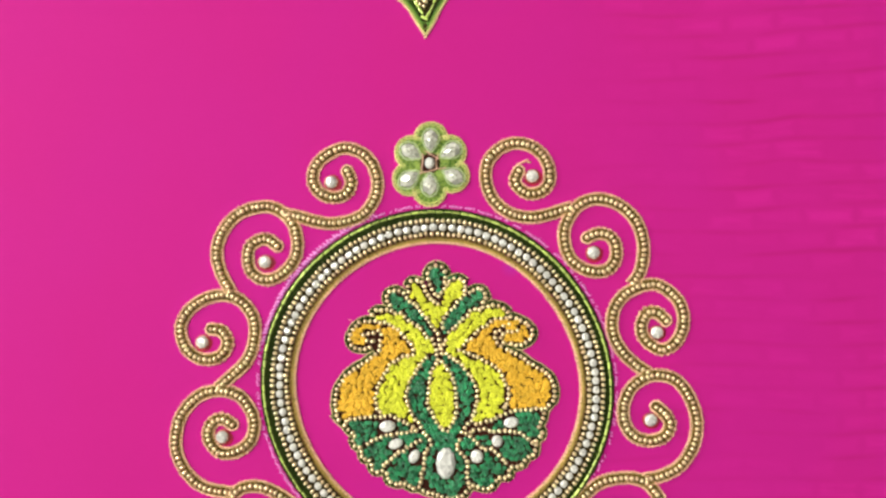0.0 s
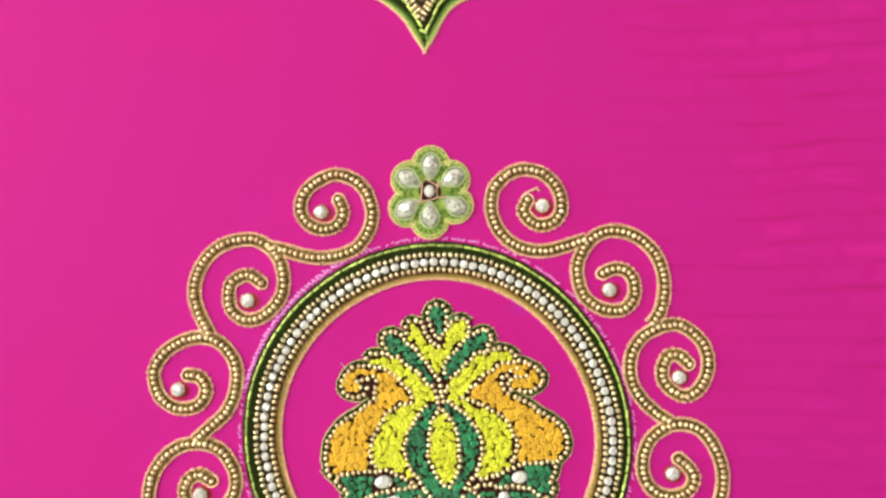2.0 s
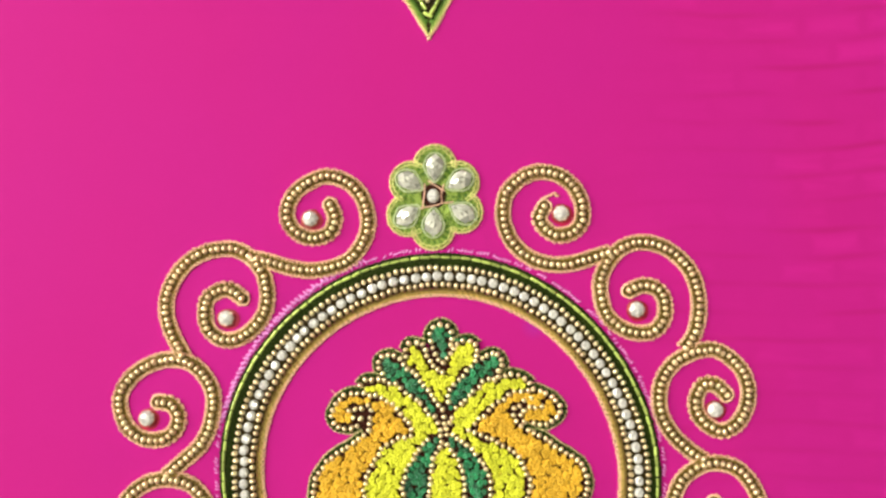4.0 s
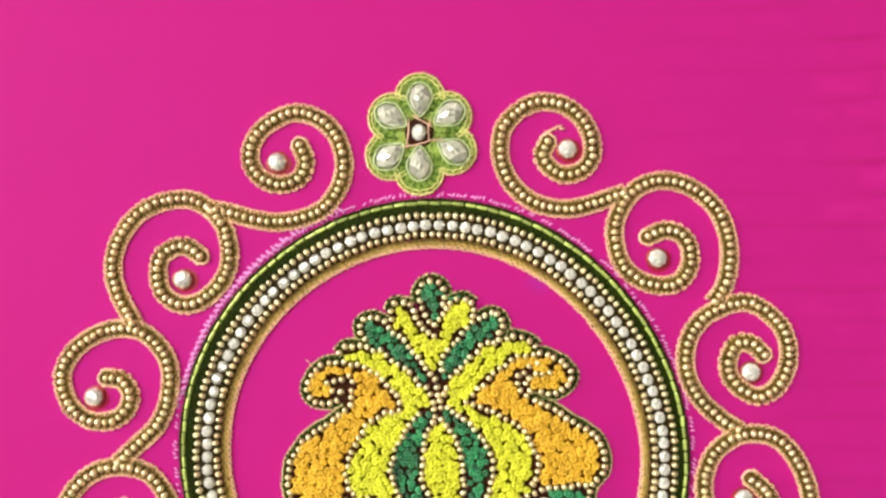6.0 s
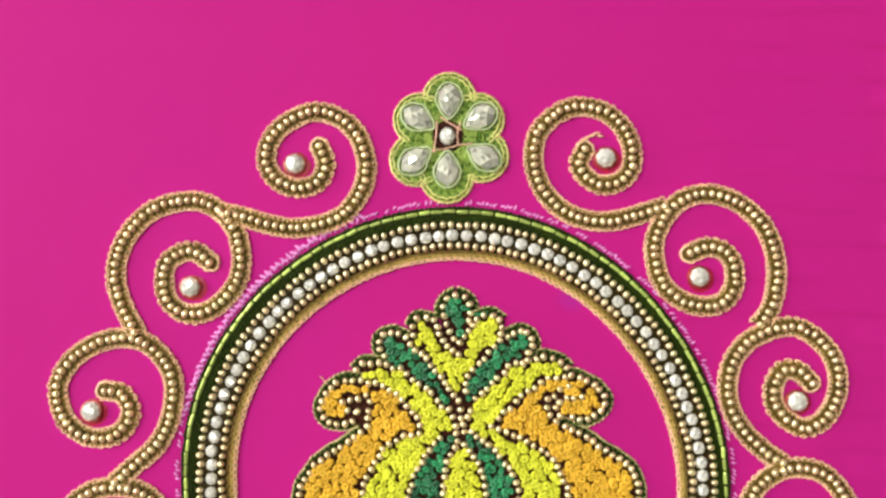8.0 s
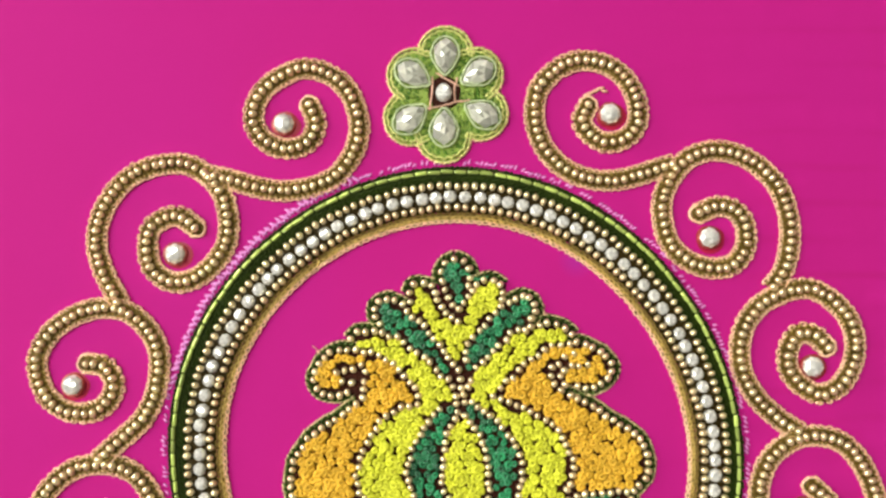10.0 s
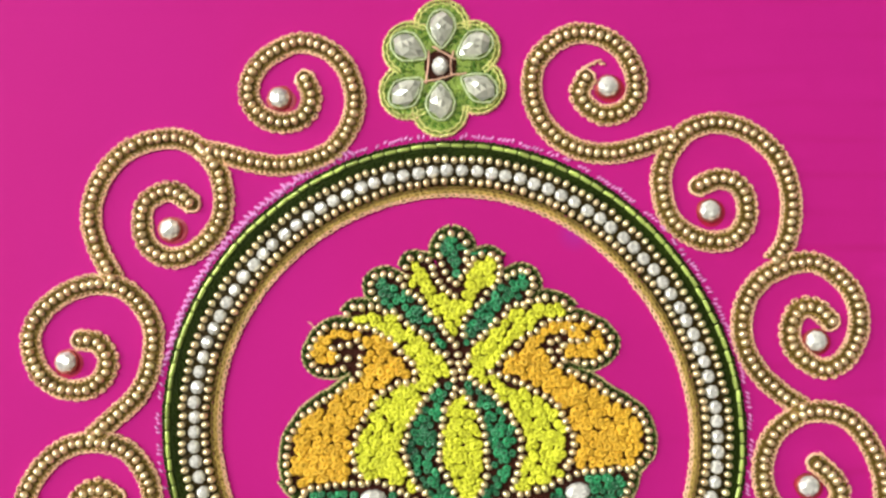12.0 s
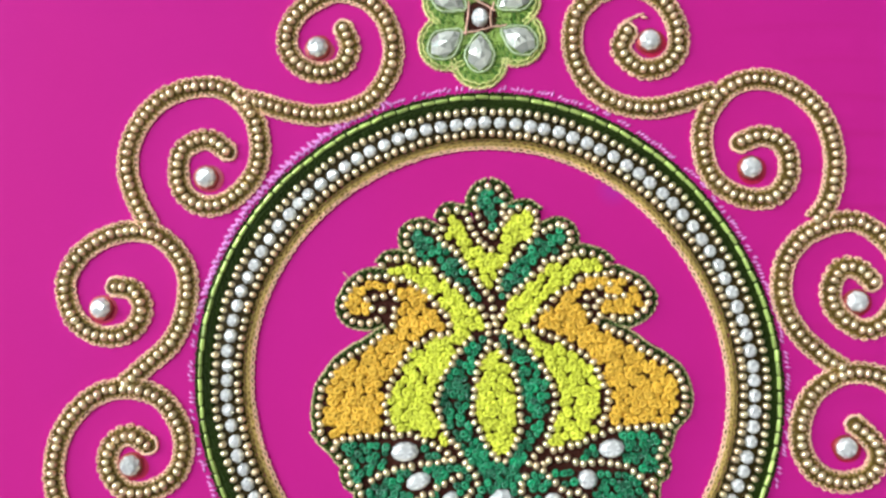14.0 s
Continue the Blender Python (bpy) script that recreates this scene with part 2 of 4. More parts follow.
def chain(name, points, off, mat, parent, rng, pitch=1.3, gap=0.20, z=0.24, closed=False, label="", wide=0.18):
    """Chain stitch in metal thread: oval links, each of four short strands that open and close round a gap."""
    q, tan = smooth_path(points, pitch, closed)
    ang, ahead = np.arctan2(tan[:, 1], tan[:, 0]), tan * (0.25 * pitch)
    places = np.vstack([side(q, tan, off + s * gap) + k * ahead for s in (1, -1) for k in (1, -1)])
    angles = np.r_[ang - 0.3, ang + 0.3, ang + 0.3, ang - 0.3]
    return stitches(name, places, angles, mat, 0.42 * pitch, wide, 0.28, z, rng, parent, label, 0.05)


def ribbon(name, points, half, high, mat, parent, closed=False, label="", step=0.6, off=0.0, base=0.0):
    """A low domed strip of packed thread along a drawn line."""
    q, tan = smooth_path(points, step, closed)
    if off:
        q = side(q, tan, off)
    prof = [(-1, -0.1), (-0.8, 0.6), (-0.35, 0.95), (0.35, 0.95), (0.8, 0.6), (1, -0.1)]
    verts = np.vstack([np.c_[side(q, tan, half * u), np.full(len(q), base + high * w)] for u, w in prof])
    n, k = len(q), len(prof)
    faces = []
    for r in range(k - 1):
        for i in range(n if closed else n - 1):
            j = (i + 1) % n
            faces.append((r * n + i, (r + 1) * n + i, (r + 1) * n + j, r * n + j)[::-1])
    return piece(name, shape(name, verts, faces, mat), parent, label)


def bead_mesh(name, a, b, c, mat, rings=5, segs=8):
    v, f = ball(rings, segs)
    return shape(name, v * (a, b, c), f, mat)


def bugle_mesh(length, r, mat):
    """A short glass tube with rounded ends."""
    v, f, n = [], [], 8
    for x, k in ((-0.5, 0.45), (-0.46, 0.9), (-0.3, 1), (0.3, 1), (0.46, 0.9), (0.5, 0.45)):
        v += [(x * length, r * k * math.cos(2 * math.pi * j / n), r * k * math.sin(2 * math.pi * j / n)) for j in range(n)]
    for i in range(5):
        f += [(i * n + j, i * n + (j + 1) % n, (i + 1) * n + (j + 1) % n, (i + 1) * n + j) for j in range(n)]
    f += [tuple(range(n))[::-1], tuple(range(5 * n, 6 * n))]
    return shape("bugle_bead", v, f, mat)


def gem_mesh(name, rx, ry, high, mat, n=9, pear=0.0, table=0.6, peak=1.03):
    """A faceted stone: girdle, a belt of star facets and a flat table; pear draws its +x end to a point."""
    rng, v = random.Random(n + int(100 * rx)), []
    for k, h, turn in ((1.0, 0.0, 0), (1.0, 0.22, 0), (0.86, 0.66, 0.5), (table, 1.0, 0)):
        for j in range(n):
            a = 2 * math.pi * (j + turn) / n
            x, y = math.cos(a), math.sin(a)
            if pear:
                y *= 1 - pear * max(0, x) ** 1.2
                x *= 1 + 0.12 * max(0, x)
            v.append((rx * k * x, ry * k * y, high * h * (1 + rng.uniform(-0.07, 0.07))))
    f = [(j, (j + 1) % n, n + (j + 1) % n, n + j) for j in range(n)]
    for j in range(n):
        j2 = (j + 1) % n
        f += [(n + j, n + j2, 2 * n + j), (n + j2, 2 * n + j2, 2 * n + j), (2 * n + j, 2 * n + j2, 3 * n + j2), (2 * n + j, 3 * n + j2, 3 * n + j)]
    v.append((0.10 * rx, -0.08 * ry, high * peak))
    f += [(3 * n + j, 3 * n + (j + 1) % n, 4 * n) for j in range(n)]
    f.append(tuple(range(n))[::-1])
    # facets keep their own corners, so that each takes its own painted tone of foil reflection
    flat, cut = [], []
    for face in f:
        cut.append(tuple(range(len(flat), len(flat) + len(face))))
        flat += [v[i] for i in face]
    return shape(name, flat, cut, mat, smooth=False)


def cup_mesh(rx, ry, high, mat):
    """The thin metal cup that holds a stone."""
    v, f, n = [], [], 14
    for k, h in ((1.16, -0.05), (1.18, 0.5), (1.08, 0.62), (0.98, 0.5)):
        v += [(rx * k * math.cos(2 * math.pi * j / n), ry * k * math.sin(2 * math.pi * j / n), high * h) for j in range(n)]
    for i in range(3):
        f += [(i * n + j, i * n + (j + 1) % n, (i + 1) * n + (j + 1) % n, (i + 1) * n + j) for j in range(n)]
    return shape("setting", v, f, mat)


def coil_mesh(mat, wide=0.98, thick=0.40, seed=0):
    """A French knot: one soft strand wound one and a half times, its ends drawn down into the cloth."""
    rng = random.Random(seed)
    v, f, n, k = [], [], 12, 5
    sx, sy = rng.uniform(0.86, 1.05), rng.uniform(0.92, 1.12)
    for i in range(n):
        u = i / (n - 1)
        a = seed + 2 * math.pi * 1.5 * u
        r = (wide - thick) * (1 - 0.62 * u) * (1 + rng.uniform(-0.08, 0.08))
        t = thick * (0.55 + 0.45 * math.sin(math.pi * min(1, max(0, 0.15 + 0.8 * u)))) * rng.uniform(0.92, 1.08)
        h = 0.26 + 0.36 * math.sin(math.pi * (0.1 + 0.8 * u))
        for j in range(k):
            b = 2 * math.pi * j / k
            v.append((sx * (r + t * math.cos(b)) * math.cos(a), sy * (r + t * math.cos(b)) * math.sin(a), h + 0.9 * t * math.sin(b)))
    for i in range(n - 1):
        for j in range(k):
            f.append((i * k + j, (i + 1) * k + j, (i + 1) * k + (j + 1) % k, i * k + (j + 1) % k))
    f += [tuple(range(k))[::-1], tuple(range((n - 1) * k, n * k))]
    return shape("french_knot", v, f, mat)


def set_at(x, y, z, turn=0.0, tip=0.0, scale=1.0):
    return Matrix.LocRotScale((x * MM, y * MM, z * MM), Euler((tip, 0, turn)), (scale, scale, scale))


def string_beads(name, mesh, q, tan, z, parent, rng, jitter=0.06, size=0.07, across=0.0, sway=0.12):
    for (x, y), (tx, ty) in zip(q, tan):
        piece(name, mesh, parent, "", set_at(x + rng.gauss(0, jitter), y + rng.gauss(0, jitter), z + rng.gauss(0, 0.04), math.atan2(ty, tx) + across + rng.gauss(0, sway), rng.gauss(0, 0.1), 1 + rng.uniform(-size, size)))


def inside(poly, x, y):
    hit = False
    for (x1, y1), (x2, y2) in zip(poly, poly[1:] + poly[:1]):
        if (y1 > y) != (y2 > y) and x < (x2 - x1) * (y - y1) / (y2 - y1) + x1:
            hit = not hit
    return hit


def gap_to(poly, x, y):
    best = 1e9
    for (x1, y1), (x2, y2) in zip(poly, poly[1:] + poly[:1]):
        dx, dy = x2 - x1, y2 - y1
        k = max(0, min(1, ((x - x1) * dx + (y - y1) * dy) / (dx * dx + dy * dy + 1e-9)))
        best = min(best, math.hypot(x - x1 - k * dx, y - y1 - k * dy))
    return best


def patch(name, poly, high, mat, parent, label="", grow=0.0, base=-0.05):
    """A raised field of thread with a rounded rim, from a closed outline."""
    bm = bmesh.new()
    q, tan = smooth_path(poly, 0.8, True)
    area = 0.5 * np.sum(q[:, 0] * np.roll(q[:, 1], -1) - np.roll(q[:, 0], -1) * q[:, 1])
    sgn = -1 if area > 0 else 1
    rims = []
    for off, h in ((grow + 0.25, base), (grow, high * 0.7), (grow - 0.3, high)):
        r = side(q, tan, sgn * off)
        rims.append([bm.verts.new((x * MM, y * MM, h * MM)) for x, y in r])
    n = len(q)
    for a, b in zip(rims, rims[1:]):
        for i in range(n):
            bm.faces.new((a[i], a[(i + 1) % n], b[(i + 1) % n], b[i]))
    bmesh.ops.triangle_fill(bm, edges=[bm.edges.get((rims[2][i], rims[2][(i + 1) % n])) for i in range(n)], use_beauty=True)
    bmesh.ops.recalc_face_normals(bm, faces=bm.faces)
    if sum(f.normal.z * f.calc_area() for f in bm.faces) < 0:
        bmesh.ops.reverse_faces(bm, faces=bm.faces)
    me = bpy.data.meshes.new(name)
    bm.to_mesh(me)
    bm.free()
    me.materials.append(mat)
    return piece(name, me, parent, label)


def boxes(name, list_of, mat, kind="", parent=None, label=""):
    """One mesh of boxes, each (x0, y0, z0, x1, y1, z1) in metres, with softened edges."""
    bm = bmesh.new()
    for x0, y0, z0, x1, y1, z1 in list_of:
        bmesh.ops.create_cube(bm, size=1, matrix=Matrix.Translation(((x0 + x1) / 2, (y0 + y1) / 2, (z0 + z1) / 2)) @ Matrix.Diagonal((x1 - x0, y1 - y0, z1 - z0, 1)))
    bmesh.ops.bevel(bm, geom=bm.edges[:], offset=0.003, segments=1, affect="EDGES")
    me = bpy.data.meshes.new(name)
    bm.to_mesh(me)
    bm.free()
    me.materials.append(mat)
    ob = new(name, me)
    if parent:
        ob.parent = parent
    if label:
        ob["label"] = label
    return tagged(ob, kind=kind)


# ---- the room that closes the place ----
tagged(boxes("floor", [(-1.6, -1.5, -0.87, 1.6, 1.6, -0.77)], TERRAZZO), "grey speckled floor of the workroom", "floor", kind="structure")
tagged(boxes("ceiling", [(-1.6, -1.5, 1.8, 1.6, 1.6, 1.9)], PLASTER), "plain white plaster ceiling", "ceiling", kind="structure")
tagged(boxes("wall_north", [(-1.6, 1.6, -0.87, 1.6, 1.7, 1.9)], PLASTER), "plain white plaster wall", "wall", kind="structure")
tagged(boxes("wall_south", [(-1.6, -1.6, -0.87, 1.6, -1.5, 1.9)], PLASTER), "plain white plaster wall", "wall", kind="structure")
tagged(boxes("wall_east", [(1.6, -1.6, -0.87, 1.7, 1.7, 1.9)], PLASTER), "plain white plaster wall", "wall", kind="structure")
tagged(boxes("wall_west", [(-1.7, -1.6, -0.87, -1.6, 1.7, 0.15), (-1.7, -1.6, 1.35, -1.6, 1.7, 1.9), (-1.7, -1.6, 0.15, -1.6, -0.25, 1.35), (-1.7, 0.95, 0.15, -1.6, 1.7, 1.35)], PLASTER), "plain white plaster wall with a window opening", "wall", kind="structure")
window = tagged(new("window_1"), "white-framed window giving daylight from the side", "window", kind="structure")
boxes("window_frame", [(-1.68, -0.25, 0.15, -1.62, -0.2, 1.35), (-1.68, 0.9, 0.15, -1.62, 0.95, 1.35), (-1.68, -0.2, 0.15, -1.62, 0.9, 0.2), (-1.68, -0.2, 1.3, -1.62, 0.9, 1.35), (-1.67, 0.33, 0.2, -1.63, 0.37, 1.3)], PAINT, parent=window)
pane = boxes("pane", [(-1.653, -0.2, 0.2, -1.647, 0.9, 1.3)], GLASS, parent=window)
pane.visible_shadow = False
lamp_thing = tagged(new("ceiling_light"), "flat white ceiling light panel, switched on", "lamp")
boxes("housing", [(-1.22, 0.48, 1.765, -0.28, 0.82, 1.8)], PAINT, parent=lamp_thing)
boxes("diffuser", [(-1.20, 0.50, 1.757, -0.30, 0.80, 1.764)], GLOW, parent=lamp_thing)
table = tagged(new("table"), "brown wooden work table under the spread cloth", "table")
boxes("tabletop", [(-0.65, -0.5, -0.032, 0.65, 0.6, -0.002)], WOOD, parent=table)
for lx in (-0.6, 0.55):
    for ly in (-0.45, 0.5):
        boxes("leg", [(lx, ly, -0.77, lx + 0.05, ly + 0.05, -0.032)], WOOD, parent=table)

# ---- the cloth ----


def cloth_height(x, y):
    """Millimetres: faint crosswise crinkles, stronger to the east, over a flat field under the needlework."""
    east = 1 / (1 + math.exp(-(x - 78) / 12))
    west = 0.35 / (1 + math.exp((x + 95) / 10)) / (1 + math.exp((y - 5) / 14))
    a = noise.noise((x / 38, y / 5.2, 0.3)) + 0.6 * noise.noise((x / 17, y / 2.7, 4.1))
    return (east + west) * 0.13 * a


def make_cloth():
    xs = np.r_[np.arange(-420, -150, 30), np.arange(-150, 66, 4), np.arange(66, 150, 1.5), np.arange(150, 421, 30)]
    ys = np.r_[np.arange(-380, -60, 32), np.arange(-60, 150, 0.8), np.arange(150, 481, 33)]
    verts = [(x, y, cloth_height(x, y)) for y in ys for x in xs]
    w = len(xs)
    faces = [(j * w + i, j * w + i + 1, (j + 1) * w + i + 1, (j + 1) * w + i) for j in range(len(ys) - 1) for i in range(w - 1)]
    ob = new("cloth", shape("cloth", verts, faces, SILK))
    thick = ob.modifiers.new("thickness", "SOLIDIFY")
    thick.thickness, thick.offset = 0.0016, -1
    return tagged(ob, "magenta raw silk blouse cloth spread flat on the table", "cloth", kind="structure")


make_cloth()

# ---- the drawing of the needlework, in millimetres from the ring's middle ----
SCROLLS = {
    'L1': [(-42.7, 48.8), (-37.7, 47.5), (-32.9, 46.9), (-28.0, 47.7), (-23.4, 49.8), (-20.6, 53.4), (-19.3, 57.2), (-19.4, 60.8), (-21.3, 65.5), (-24.8, 68.5), (-29.6, 69.6), (-34.4, 67.6), (-37.7, 64.3), (-38.7, 60.3), (-37.3, 56.9), (-34.7, 55.1), (-31.5, 54.7), (-28.3, 56.2), (-27.1, 59.6), (-28.5, 62.9)],
    'R1': [(37.3, 54.2), (32.7, 51.2), (28.1, 50.1), (23.7, 50.1), (19.0, 51.7), (15.1, 55.1), (13.0, 59.3), (12.5, 63.4), (13.4, 67.3), (16.6, 70.8), (20.7, 72.6), (25.4, 72.1), (29.3, 69.6), (31.7, 65.5), (32.0, 61.0), (29.6, 58.0), (25.8, 57.2), (22.6, 59.1), (21.5, 61.5), (22.7, 64.2)],
    'L2': [(-62.2, 26.2), (-65.2, 31.6), (-66.5, 36.1), (-66.3, 40.2), (-64.3, 44.9), (-60.7, 48.9), (-56.2, 50.9), (-51.1, 51.4), (-46.9, 49.5), (-43.9, 46.0), (-42.7, 42.1), (-42.6, 38.8), (-43.6, 35.3), (-46.2, 32.1), (-49.3, 30.1), (-52.8, 29.8), (-56.2, 32.1), (-57.2, 36.0), (-56.8, 39.3), (-54.1, 41.4), (-51.4, 41.7), (-48.4, 39.7)],
    'R2': [(57.4, 31.8), (59.3, 34.8), (60.3, 39.9), (60.0, 44.6), (58.3, 49.5), (54.8, 53.5), (50.2, 56.0), (45.3, 56.5), (41.0, 54.8), (38.1, 51.3), (36.5, 47.0), (36.8, 42.5), (38.4, 38.6), (41.8, 35.8), (46.3, 34.6), (50.2, 35.7), (52.1, 38.9), (52.0, 42.6), (50.2, 45.4), (46.8, 46.2), (43.3, 44.7)],
    'L3': [(-64.2, -2.3), (-60.4, 1.3), (-56.7, 5.1), (-54.7, 10.2), (-54.4, 16.3), (-56.3, 20.6), (-60.0, 23.9), (-64.7, 24.7), (-69.5, 23.5), (-73.9, 20.3), (-76.4, 15.9), (-76.1, 11.9), (-74.2, 8.2), (-70.5, 5.8), (-66.2, 5.8), (-63.2, 7.9), (-62.4, 11.4), (-64.4, 14.2), (-67.5, 14.6)],
    'R3': [(61.4, 5.7), (58.0, 7.9), (54.2, 11.4), (51.6, 15.9), (51.0, 20.7), (52.1, 25.1), (55.0, 28.7), (59.2, 30.9), (63.7, 31.7), (67.8, 29.7), (71.0, 26.3), (72.3, 21.7), (71.7, 17.7), (69.6, 14.1), (66.2, 12.3), (62.8, 13.5), (60.2, 16.3), (59.8, 19.9), (61.6, 23.2), (64.7, 23.1), (67.1, 20.9)],
    'L4': [(-60.0, -33.2), (-67.2, -32.1), (-72.7, -28.2), (-76.1, -22.2), (-76.5, -15.9), (-74.7, -10.1), (-70.2, -5.2), (-64.4, -3.5), (-58.5, -4.8), (-54.5, -9.5), (-53.5, -14.4), (-55.0, -18.7), (-59.2, -21.5), (-63.7, -21.5), (-66.9, -17.8), (-66.4, -13.5), (-63.3, -11.7), (-59.9, -13.4)],
    'R4': [(62.4, -25.3), (66.8, -24.2), (72.0, -21.0), (75.6, -15.0), (76.4, -8.0), (74.1, -1.0), (69.6, 3.9), (63.1, 4.7), (57.7, 1.5), (55.2, -3.7), (55.4, -9.1), (58.3, -13.1), (62.9, -14.3), (67.1, -12.8), (68.7, -9.5), (67.3, -6.6), (64.5, -4.2)],
    'L5': [(-39.0, -37.7), (-43.3, -34.6), (-48.4, -32.0), (-52.5, -31.1), (-56.7, -31.9), (-59.4, -34.9), (-60.3, -38.4)],
    'R5': [(43.2, -31.8), (47.2, -27.9), (50.5, -26.2), (54.6, -25.3), (58.6, -25.3), (61.9, -26.3), (64.1, -28.4), (66.1, -31.1)],
}
